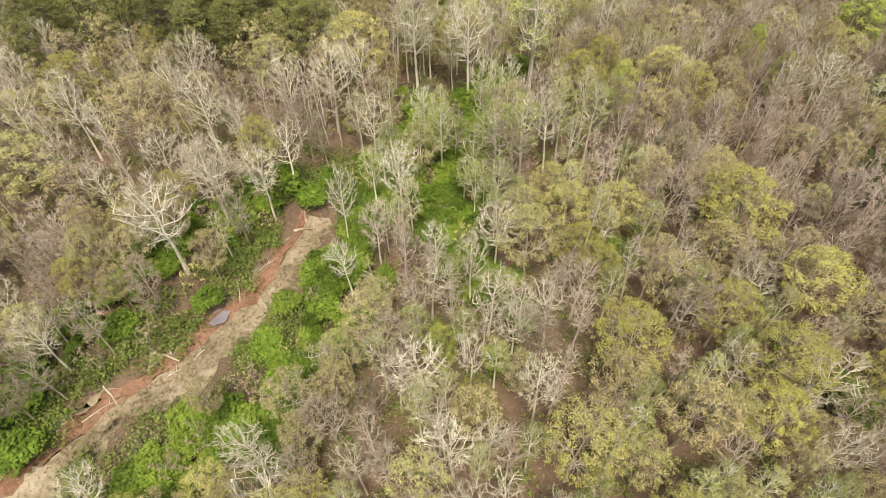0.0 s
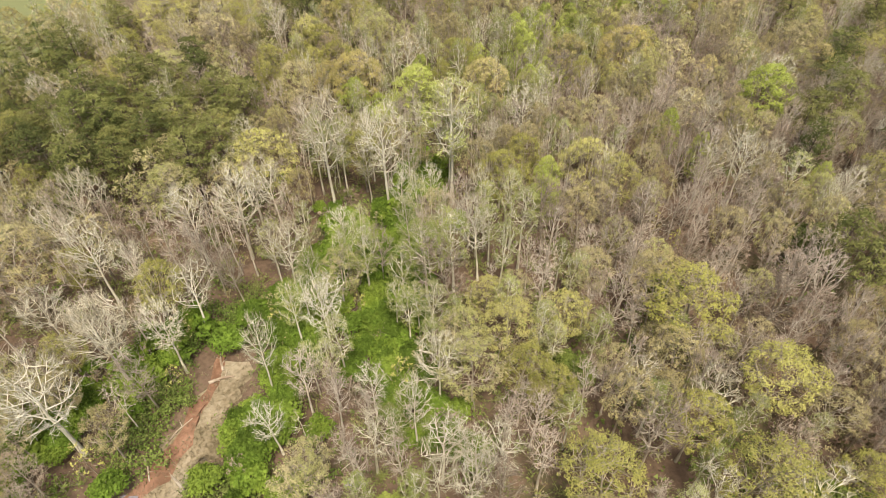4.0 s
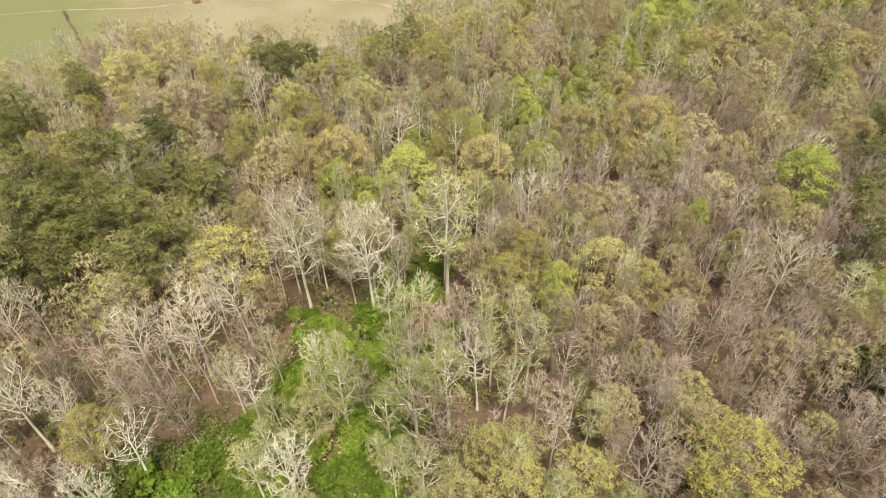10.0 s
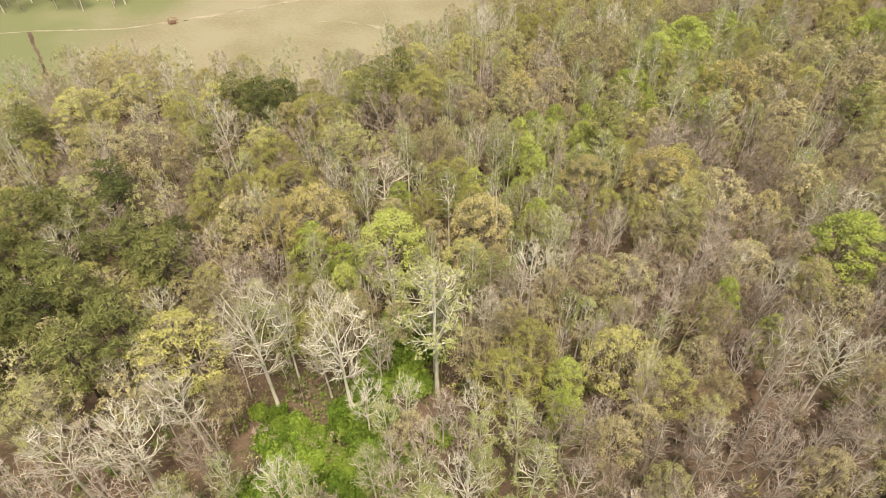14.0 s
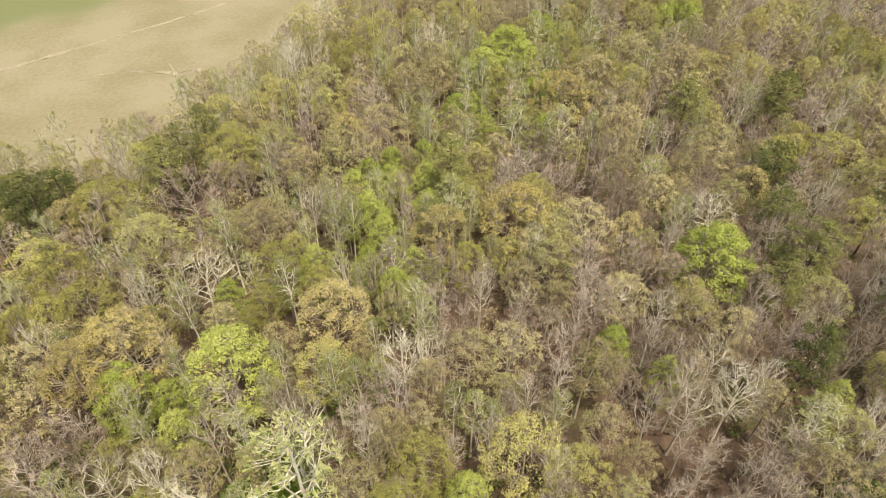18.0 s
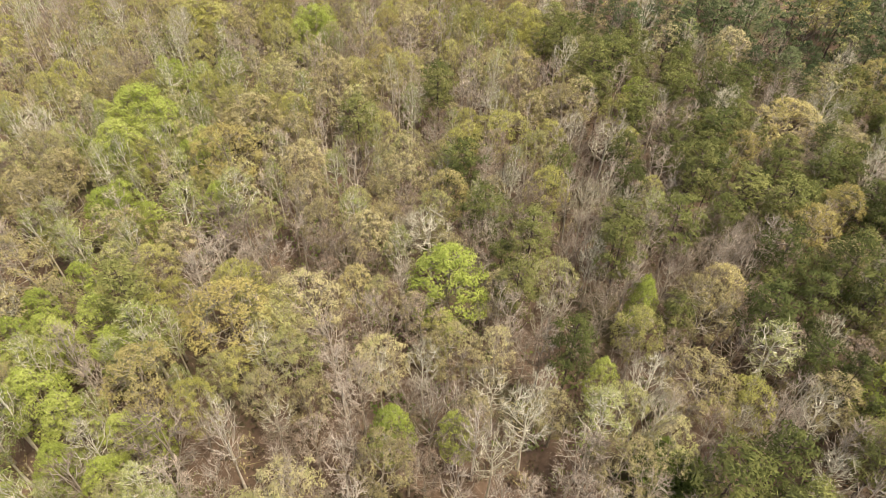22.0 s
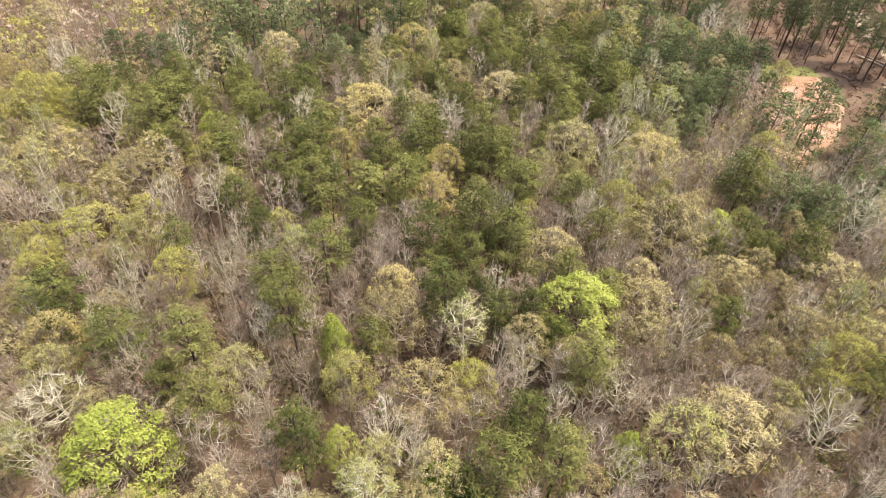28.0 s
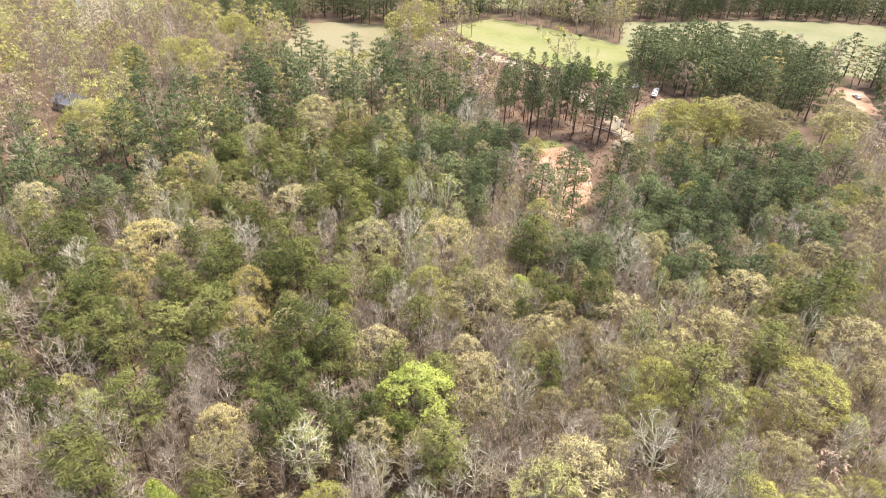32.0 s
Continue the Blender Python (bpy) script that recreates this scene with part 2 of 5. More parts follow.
# ---- tree kinds; each pattern stands 1 m-true at its nominal height and is scaled where it is planted ----
def broadleaf(h, r, clear, limbs, puffs, twigs, leaves, leaf, trunk_r, twig_len=1.0, twig_w=0.06, puff=0.75, peak=0.4, lean=0.6, sides=4, thick=0.5, top=0.84, inner=0.25, branch=0.05, spikes=0.8, patchy=0.12):
    """Trunk, rising limbs and a branch to every tuft in one build; the tufts of twigs and leaves, over an uneven crown, in another."""
    wood, crown = Build(), Build()
    rows = 6
    wob = RNG.normal(0, lean * 0.4, (rows, 2)).cumsum(0) * np.linspace(0, 1, rows)[:, None]
    tz = np.linspace(0, h * top, rows)
    trunk = np.column_stack([wob, tz])
    trunk[0, :2] = 0
    rad = trunk_r * (1 - 0.82 * np.linspace(0, 1, rows) ** 1.1)
    rad[0] *= 1.3
    wood.tube(trunk, rad, sides + 1)
    base = h * clear

    def axis(z):
        return np.array([np.interp(z, tz, trunk[:, 0]), np.interp(z, tz, trunk[:, 1]), z])

    def profile(u):
        return 0.42 + 0.58 * math.sin(math.pi / 2 * u / peak) if u < peak else math.cos(math.pi / 2 * (u - peak) / (1 - peak)) ** 0.72

    reach_of = [(RNG.uniform(0, 6.28), RNG.uniform(0, 1), RNG.uniform(0.9, 1.07)) for i in range(9)]

    def lobe(az, u):
        return max(k * (0.82 + 0.2 * math.exp(-((((az - p + 3.14) % 6.28 - 3.14) / 0.7) ** 2 + ((u - q) / 0.28) ** 2))) for p, q, k in reach_of)

    nodes = [axis(z) for z in np.linspace(base * 0.9, h * top, 6)]
    for i in range(limbs):
        u = (i + 0.5) / limbs
        z0 = base * 0.85 + (h * top * 0.92 - base * 0.85) * u
        start = axis(z0)
        az = i * 2.399 + RNG.uniform(-0.5, 0.5)
        ue = min(0.96, (z0 - base) / (h - base) + RNG.uniform(0.22, 0.5))
        ze = base + (h - base) * ue
        rho = profile(max(0.02, ue)) * lobe(az, ue) * r * RNG.uniform(0.72, 0.92)
        end = axis(min(ze, h * top)) * (1, 1, 0) + np.array([math.cos(az) * rho, math.sin(az) * rho, ze])
        mid = start + (end - start) * (0.55, 0.55, 0.42) + RNG.normal(0, 0.05 * r, 3)
        r0 = trunk_r * thick * (1 - 0.5 * u)
        wood.tube([start, mid, end], [r0, r0 * 0.62, 0.035], sides)
        for q in (0.35, 0.7, 1.0):
            nodes.append(start + (mid - start) * q)
            nodes.append(mid + (end - mid) * q)
    nodes = np.array(nodes)
    roots, tips, pos, out_of = [], [], [], []
    for i in range(puffs):
        u = ((i + RNG.uniform(0, 1)) / puffs) ** 0.85 * 0.98
        az = i * 2.399 + RNG.uniform(-0.4, 0.4)
        if RNG.random() < patchy:
            continue
        deep = RNG.uniform(0.3, 0.75) if RNG.random() < inner else RNG.uniform(0.82, 1.0)
        rho = profile(max(0.03, u)) * lobe(az, u) * r * deep
        z = base + (h - base) * u * (1 if deep > 0.8 else 0.85)
        c = axis(min(z, h * top)) * (1, 1, 0) + np.array([math.cos(az) * rho, math.sin(az) * rho, z])
        out = np.array([math.cos(az) * rho, math.sin(az) * rho, (u - 0.25) * r * 1.1])
        out = out / (np.linalg.norm(out) + 1e-9) * 0.8 + np.array([0, 0, 0.35])
        away_from = np.linalg.norm(nodes - c, axis=1) + np.where(nodes[:, 2] > c[2] - 0.3, 3.0, 0)
        p = nodes[np.argmin(away_from)]
        bend = p + (c - p) * 0.55 + RNG.normal(0, 0.12, 3) - np.array([0, 0, 0.1])
        wood.tube([p, bend, c], [branch * 1.3, branch, branch * 0.45], 3)
        size = puff * RNG.uniform(0.7, 1.25)
        n = max(1, int(twigs * RNG.uniform(0.7, 1.3)))
        d = out + RNG.normal(0, 0.55, (n, 3)) + np.array([0, 0, 0.3])
        d /= np.linalg.norm(d, axis=1)[:, None]
        root = p + (c - p) * RNG.uniform(0.45, 1.0, (n, 1))
        roots.append(root)
        tips.append(root + d * twig_len * RNG.uniform(0.5, 1.25, (n, 1)))
        n = int(leaves * RNG.uniform(0.7, 1.3) * (size / puff) ** 1.5)
        if n:
            d = out * 0.8 + RNG.normal(0, 0.75, (n, 3))
            d /= np.linalg.norm(d, axis=1)[:, None]
            pos.append(c + d * np.array([1, 1, 0.85]) * size * RNG.uniform(0.5, 1.08, (n, 1)))
            out_of.append(d + np.array([0, 0, 0.35]))
    roots, tips = np.vstack(roots), np.vstack(tips)
    crown.slivers(roots, tips, twig_w, 0)
    mids = roots + (tips - roots) * RNG.uniform(0.3, 0.8, (len(tips), 1))
    crown.slivers(mids, mids + (tips - roots) * 0.5 + RNG.normal(0, 0.3 * twig_len, tips.shape), twig_w * 0.8, 0)
    if pos:
        crown.leaves(np.vstack(pos), np.vstack(out_of), leaf, 1, stretch=1 + spikes, rough=0.4, slim=max(0.32, 0.8 - 0.25 * spikes))
    return wood.arrays(), crown.arrays()


def pine_tree(h, r, clear, clumps, needles, size, trunk_r, lean=0.3, thin=False):
    wood, crown = Build(), Build()
    wob = RNG.normal(0, lean * 0.3, (6, 2)).cumsum(0) * np.linspace(0, 1, 6)[:, None]
    tz = np.linspace(0, h * 0.96, 6)
    trunk = np.column_stack([wob, tz])
    trunk[0, :2] = 0
    wood.tube(trunk, trunk_r * (1 - 0.82 * np.linspace(0, 1, 6)), 4 if thin else 5)
    for i in range(clumps):
        u = ((i + RNG.uniform(0, 1)) / clumps)
        z = h * (clear + (1 - clear) * u)
        az = i * 2.399 + RNG.uniform(-0.5, 0.5)
        reach = r * (0.35 + 0.75 * math.sin(math.pi * min(0.97, 0.22 + 0.72 * u))) * RNG.uniform(0.35, 1.0)
        if u > 0.93:
            reach *= 0.3
        root = np.array([np.interp(z - 0.4, tz, trunk[:, 0]), np.interp(z - 0.4, tz, trunk[:, 1]), z - 0.5])
        c = root + np.array([math.cos(az) * reach, math.sin(az) * reach, 0.25 + 0.18 * reach])
        if not thin and i % 2:
            wood.tube([root, c], [0.07, 0.025], 3)
        d = RNG.normal(size=(needles, 3))
        d /= np.linalg.norm(d, axis=1)[:, None]
        d[:, 2] = np.abs(d[:, 2]) * 0.8 - 0.15
        p = c + d * np.array([1.15, 1.15, 0.8]) * RNG.uniform(0.35, 1.0, (needles, 1)) * r * 0.29
        side = np.array([math.cos(az), math.sin(az), 0.5 + u]) * 0.6
        crown.leaves(p, d + side, size, 0, stretch=2.2, rough=0.45, slim=0.36)
    return wood.arrays(), crown.arrays()


def leafy_bush(h, r, lumps, leaves, size):
    wood, crown = Build(), Build()
    for i in range(lumps):
        az, rad = i * 2.399, r * 0.62 * math.sqrt((i + 0.5) / lumps)
        c = np.array([math.cos(az) * rad, math.sin(az) * rad, h * (0.72 - 0.35 * (rad / r) ** 2) * RNG.uniform(0.75, 1.1)])
        wood.tube([(c[0] * 0.25, c[1] * 0.25, -0.2), (c[0] * 0.7, c[1] * 0.7, c[2] * 0.5), c], [0.07, 0.05, 0.02], 3)
        d = RNG.normal(size=(leaves, 3))
        d /= np.linalg.norm(d, axis=1)[:, None]
        d[:, 2] = np.where(d[:, 2] < -0.3, -d[:, 2], d[:, 2])
        crown.leaves(c + d * np.array([1, 1, 0.85]) * RNG.uniform(0.6, 1.05, (leaves, 1)) * r * 0.42, d + np.array([0, 0, 0.4]), size, 0, rough=0.7)
    return wood.arrays(), crown.arrays()


# kind: nominal height, nominal crown width, wood, crown materials, name, label, category, patterns
KINDS = {
    "bare": (18, 7.5, PALE_BARK, [PALE_TWIG, SLIM_LEAF], "bare_tree", "tall bare hardwood with pale grey limbs and leafless twigs", "bare tree",
             lambda: broadleaf(18, 4.0, 0.46, 14, 100, 9, 1, 0.09, 0.25, 1.05, 0.052, peak=0.58, lean=0.7, thick=0.36, branch=0.042, inner=0.3)),
    "twiggy": (14, 5.9, GREY_BARK, [GREY_TWIG, ROSE_BUD], "twiggy_tree", "leafless hardwood with a fine mauve-grey haze of twigs", "leafless tree",
               lambda: broadleaf(14, 3.0, 0.4, 9, 70, 9, 4, 0.08, 0.18, 1.0, 0.055, peak=0.6, thick=0.42, branch=0.042, spikes=2.0, patchy=0.06)),
    "plume": (17, 4.6, SILVER_BARK, [PLUME_TWIG, ROSE_BUD], "plume_tree", "tall narrow leafless hardwood with pale upswept limbs", "leafless tree",
              lambda: broadleaf(17, 2.3, 0.42, 11, 56, 8, 2, 0.08, 0.19, 1.15, 0.055, peak=0.6, lean=0.5, thick=0.44, top=0.9, branch=0.045, spikes=2.0, patchy=0.08)),
    "tan": (15, 6.7, GREY_BARK, [TAN_TWIG, TAN_BUD], "budding_tree", "hardwood with a rounded crown of tan and olive spring buds", "budding tree",
            lambda: broadleaf(15, 3.6, 0.44, 10, 104, 4, 32, 0.11, 0.2, 0.9, 0.05, puff=0.68, peak=0.52, thick=0.38, branch=0.034, spikes=1.5, patchy=0.03, inner=0.12)),
    "rosy": (14, 5.9, GREY_BARK, [GREY_TWIG, ROSE_BUD], "rosy_tree", "hardwood with a soft crown of rosy brown buds", "hardwood tree",
             lambda: broadleaf(14, 3.2, 0.42, 10, 88, 6, 18, 0.1, 0.18, 0.95, 0.05, puff=0.64, peak=0.55, thick=0.4, branch=0.038, spikes=1.7, patchy=0.04, inner=0.12)),
    "yellow": (15, 6.9, GREY_BARK, [TAN_TWIG, YELLOW_BUD], "yellow_green_tree", "hardwood with a full crown of yellow-green catkins and buds", "catkin tree",
               lambda: broadleaf(15, 3.8, 0.4, 9, 116, 3, 46, 0.096, 0.2, 0.85, 0.05, puff=0.7, peak=0.5, thick=0.34, branch=0.032, spikes=1.3, patchy=0.02, inner=0.1)),
    "lime": (15, 6.7, GREY_BARK, [TAN_TWIG, LIME_LEAF], "leafy_tree", "hardwood in bright lime-green new leaf", "leafy tree",
             lambda: broadleaf(15, 3.7, 0.22, 9, 140, 2, 58, 0.104, 0.2, 0.85, 0.05, puff=0.72, peak=0.38, thick=0.32, branch=0.03, spikes=1.0, patchy=0.0, inner=0.16)),
    "gold": (16, 6.9, GREY_BARK, [TAN_TWIG, GOLD_BUD], "oak_tree", "oak with a domed crown of golden-brown catkins", "oak tree",
             lambda: broadleaf(16, 3.8, 0.42, 9, 116, 3, 46, 0.096, 0.22, 0.85, 0.05, puff=0.7, peak=0.5, thick=0.34, branch=0.032, spikes=1.3, patchy=0.02, inner=0.1)),
    "slim": (17, 4.5, PALE_BARK, [PALE_TWIG, SLIM_LEAF], "slender_tree", "slender pale-stemmed tree with sparse young light-green leaves", "slender tree",
             lambda: broadleaf(17, 2.3, 0.44, 10, 64, 4, 22, 0.11, 0.19, 0.8, 0.055, puff=0.6, peak=0.45, lean=0.4, thick=0.4, top=0.94, branch=0.04, spikes=1.3, patchy=0.06)),
    "pine": (18, 5.2, PINE_BARK, [NEEDLES], "pine_tree", "dark green pine with a tall straight brown trunk", "pine tree",
             lambda: pine_tree(18, 2.9, 0.46, 62, 32, 0.19, 0.2)),
    "dark_pine": (18, 5.2, PINE_BARK, [COOL_NEEDLES], "conifer_tree", "deep green pine of a close-grown stand on a straight brown trunk", "conifer",
                  lambda: pine_tree(18, 2.9, 0.42, 62, 32, 0.19, 0.2)),
    "olive": (7, 5, GREY_BARK, [OLIVE_LEAF], "evergreen_tree", "low rounded evergreen with dense olive-green leaves", "evergreen",
              lambda: leafy_bush(7, 2.6, 12, 210, 0.19)),
    "bush": (4, 4.5, GREY_BARK, [BUSH_LEAF], "bush", "bright green leafy bush in the undergrowth", "bush",
             lambda: leafy_bush(4, 2.4, 11, 150, 0.18)),
}
PATTERNS, PROTOTYPES, COUNT = {}, {}, {}
for kind, (h, w, bark, leaf, noun, label, category, make) in KINDS.items():
    PATTERNS[kind] = [make() for i in range(5)]
    PROTOTYPES[kind] = []
    for (wv, wf, ws), (cv, cf, cs) in PATTERNS[kind]:
        PROTOTYPES[kind].append((mesh(kind + " wood", wv, wf, ws, [bark]), mesh(kind + " crown", cv, cf, cs, leaf)))
SPOTS = []  # x, y, crown width of all that is planted
OVERFLOW = {kind: [] for kind in KINDS}


def cool(x, y):
    """Whether pines at a spot belong to the deep green stands to the east and south-east."""
    return x > 90 and y < 12 or x > 215 or x > 185 and y > 60


def plant(kind, x, y, height, width, low=0.0):
    """One tree or bush, an empty at its foot with its two parts; past 300 of a kind it goes into the joined woods."""
    if kind == "pine" and cool(x, y):
        kind = "dark_pine"
    h, w, bark, leaf, noun, label, category, make = KINDS[kind]
    SPOTS.append((x, y, {"bush": 1.5, "bare": 0.85 * width, "slim": 0.9 * width}.get(kind, width)))
    n = COUNT.get(kind, 0)
    m = Matrix.LocRotScale((x, y, low), Euler((0, 0, (x * 7.3 + y * 3.1) % 6.28)), (width / w, width / w, height / h))
    if n >= 300:
        OVERFLOW[kind].append(m)
        return
    COUNT[kind] = n + 1
    wood, crown = PROTOTYPES[kind][int(abs(x * 5.7 + y * 9.1)) % 5]
    thing = tagged(new(noun), label, category, kind + " growth in the wood")
    thing.matrix_basis = m
    for name, data in (("trunk" if kind not in ("bush", "olive") else "stem", wood), ("crown", crown)):
        new(name, data).parent = thing


def joined(name, kind, places, label, patterns):
    """Many plants of one kind as one mesh, for what nobody could count."""
    if not places:
        return
    h, w, bark, leaf, noun, _, category, make = KINDS[kind]
    vs, fs, ss, n = [], [], [], 0
    for i, m in enumerate(places):
        a = np.array(m)
        for off, (v, f, s) in enumerate(patterns[i % len(patterns)]):
            vs.append(v @ a[:3, :3].T + a[:3, 3])
            fs.append(f + n)
            ss.append(s + off)
            n += len(v)
    me = mesh(name, np.vstack(vs), np.vstack(fs), np.concatenate(ss), [bark, *leaf])
    tagged(new(name, me), label, "woods", kind="stuff")


def sparse(h, r, clear, puffs, twigs, leaves, leaf, trunk_r, puff=0.8, peak=0.45):
    return [broadleaf(h, r, clear, 4, puffs, twigs, leaves, leaf, trunk_r, 1.2, 0.075, puff, peak, sides=3, thick=0.35, branch=0.04, spikes=0.9, patchy=0.04) for i in range(5)]


THIN = {
    "bare": sparse(18, 3.7, 0.4, 40, 6, 0, 0.2, 0.26),
    "plume": sparse(17, 2.3, 0.4, 30, 7, 1, 0.13, 0.19, 0.6),
    "twiggy": sparse(14, 3.3, 0.36, 40, 7, 5, 0.13, 0.18),
    "tan": sparse(15, 3.7, 0.38, 48, 1, 20, 0.175, 0.2),
    "rosy": sparse(14, 3.3, 0.36, 44, 3, 14, 0.165, 0.18),
    "yellow": sparse(15, 3.9, 0.34, 50, 1, 22, 0.18, 0.21),
    "lime": sparse(15, 3.9, 0.2, 56, 1, 20, 0.19, 0.21, peak=0.35),
    "gold": sparse(16, 3.9, 0.36, 50, 1, 22, 0.18, 0.23),
    "slim": sparse(17, 2.2, 0.38, 30, 3, 12, 0.15, 0.17, 0.6),
    "pine": [pine_tree(18, 3.1, 0.2, 40, 20, 0.28, 0.2, thin=True) for i in range(5)],
    "dark_pine": [pine_tree(18, 3.3, 0.12, 44, 20, 0.3, 0.2, thin=True) for i in range(5)],
    "olive": [leafy_bush(7, 2.6, 7, 40, 0.42) for i in range(5)],
    "bush": [leafy_bush(4, 2.4, 6, 30, 0.4) for i in range(5)],
}


DISTANT = {kind: [broadleaf(h, r, 0.34, 3, 24, 1, leaves, 0.27, 0.2, 1.3, 0.12, 0.95, sides=3, branch=0.04, spikes=0.9, patchy=0.0) for i in range(5)] for kind, h, r, leaves in (("tan", 15, 3.7, 15), ("rosy", 14, 3.3, 12), ("yellow", 15, 3.9, 16), ("lime", 15, 3.9, 16), ("gold", 16, 3.9, 16))}


YOUNG = {kind: [broadleaf(8, 1.8, 0.2, 3, 14, 3, 9, 0.16, 0.07, 0.9, 0.06, 0.6, sides=3, branch=0.03) for i in range(4)] for kind in ("tan", "rosy", "twiggy", "slim", "yellow")}


# ---- ground ----
def inside(x, y, outline):
    hit = False
    for (x0, y0), (x1, y1) in zip(outline, outline[1:] + outline[:1]):
        if (y0 > y) != (y1 > y) and x < (x1 - x0) * (y - y0) / (y1 - y0) + x0:
            hit = not hit
    return hit


def away(x, y, line):
    """Distance from a point to a line of points."""
    best = 1e9
    for (x0, y0), (x1, y1) in zip(line, line[1:]):
        dx, dy = x1 - x0, y1 - y0
        s = max(0, min(1, ((x - x0) * dx + (y - y0) * dy) / (dx * dx + dy * dy)))
        best = min(best, math.hypot(x - x0 - s * dx, y - y0 - s * dy))
    return best


def ragged(outline, step=3.0, rough=1.0):
    """The outline with more points, each pushed a little by noise."""
    pts = []
    for (x0, y0), (x1, y1) in zip(outline, outline[1:] + outline[:1]):
        k = max(1, int(math.hypot(x1 - x0, y1 - y0) / step))
        for i in range(k):
            x, y = x0 + (x1 - x0) * i / k, y0 + (y1 - y0) * i / k
            v = noise.noise_vector(Vector((x * 0.13, y * 0.13, 3)))
            pts.append((x + v.x * rough * 2, y + v.y * rough * 2))
    return pts


def patch(name, outline, z, material, label, category, rough=1.0, step=3.0):
    pts = ragged(outline, step, rough)
    bm = bmesh.new()
    face = bm.faces.new([bm.verts.new((x, y, z)) for x, y in pts])
    if face.normal.z < 0 or face.calc_area() and sum((pts[i - 1][0] * p[1] - p[0] * pts[i - 1][1]) for i, p in enumerate(pts)) < 0:
        face.normal_flip()
    bmesh.ops.triangulate(bm, faces=bm.faces[:])
    me = bpy.data.meshes.new(name)
    bm.to_mesh(me)
    bm.free()
    me.materials.append(material)
    return tagged(new(name, me), label, category, kind="structure")


def strip(name, line, widths, z, material, label, category, drape=False, step=1.5):
    """A ribbon along a line, laid on the ground."""
    pts = []
    for i in range(len(line) - 1):
        k = max(1, int(math.dist(line[i], line[i + 1]) / step))
        pts += [(line[i][0] + (line[i + 1][0] - line[i][0]) * j / k, line[i][1] + (line[i + 1][1] - line[i][1]) * j / k, (i + j / k) / (len(line) - 1)) for j in range(k)]
    pts.append((*line[-1], 1.0))
    verts, tris, cols = [], [], 7
    for i, (x, y, s) in enumerate(pts):
        a, b = pts[max(0, i - 1)], pts[min(len(pts) - 1, i + 1)]
        d = math.hypot(b[0] - a[0], b[1] - a[1])
        nx, ny = -(b[1] - a[1]) / d, (b[0] - a[0]) / d
        w = np.interp(s, np.linspace(0, 1, len(widths)), widths)
        for c in range(cols):
            u = c / (cols - 1) * 2 - 1
            push = (0.35 * noise.noise(Vector((x * 0.2, y * 0.2, c * 0.31 + z))) + 0.3 * u * noise.noise(Vector((x * 0.5, y * 0.5, u * 2.0)))) * w * (0.5 + abs(u))
            px, py = x + nx * (u * w / 2 + push), y + ny * (u * w / 2 + push)
            verts.append((px, py, z + (level(px, py) if drape else 0)))
    for i in range(len(pts) - 1):
        for c in range(cols - 1):
            a = i * cols + c
            tris += [(a, a + cols, a + 1), (a + 1, a + cols, a + cols + 1)]
    me = mesh(name, verts, tris, np.zeros(len(tris), int), [material])
    if me.polygons[0].normal.z < 0:
        me.flip_normals()
    return tagged(new(name, me), label, category, kind="structure")


CREEK = [(-68, 14), (-60, 24), (-53, 32), (-47, 39.5), (-40, 45), (-34.5, 52), (-28, 60), (-24.5, 68), (-22.5, 76)]


def level(x, y):
    """The ground's height: a shallow trough along the creek."""
    return -0.9 * math.exp(-((away(x, y, CREEK) / 3.6) ** 2))


xs = np.concatenate([[-3000, -1200, -500, -250], np.arange(-120, -74, 5.0), np.arange(-75, -9, 1.5), np.arange(-5, 521, 5.0), [700, 1300, 3000]])
ys = np.concatenate([[-3000, -1300, -700], np.arange(-520, 6, 5.0), np.arange(7, 86, 1.5), np.arange(90, 361, 5.0), [500, 900, 3000]])
gv = [(x, y, level(x, y) if -80 < x < 0 and 0 < y < 95 else 0.0) for y in ys for x in xs]
gt = []
for j in range(len(ys) - 1):
    for i in range(len(xs) - 1):
        a = j * len(xs) + i
        gt += [(a, a + 1, a + len(xs)), (a + 1, a + len(xs) + 1, a + len(xs))]
tagged(new("ground", mesh("ground", gv, gt, np.zeros(len(gt), int), [LITTER])), "brown leaf litter on the forest floor", "ground", kind="structure")
strip("creek_bank", CREEK, [12.5, 11, 9.5, 8.5, 8.5, 8.5, 7.5, 6, 3.5], 0.10, STRAW, "trampled straw-coloured grass along the creek", "ground", drape=True)
MUD_LINE = [(x - 2.0, y + 1.4) for x, y in CREEK]
strip("creek_bed", MUD_LINE, [3.4, 3.2, 2.6, 2.2, 1.8, 2.4, 2.2, 1.8, 1], 0.16, MUD, "red-brown muddy creek bed", "mud", drape=True)

FIELD = [(-400, 170), (-95, 172), (-70, 196), (-55, 214), (-20, 203), (12, 196), (26, 208), (40, 218), (54, 231), (70, 240), (90, 258), (110, 285), (140, 320), (170, 420), (-400, 420)]


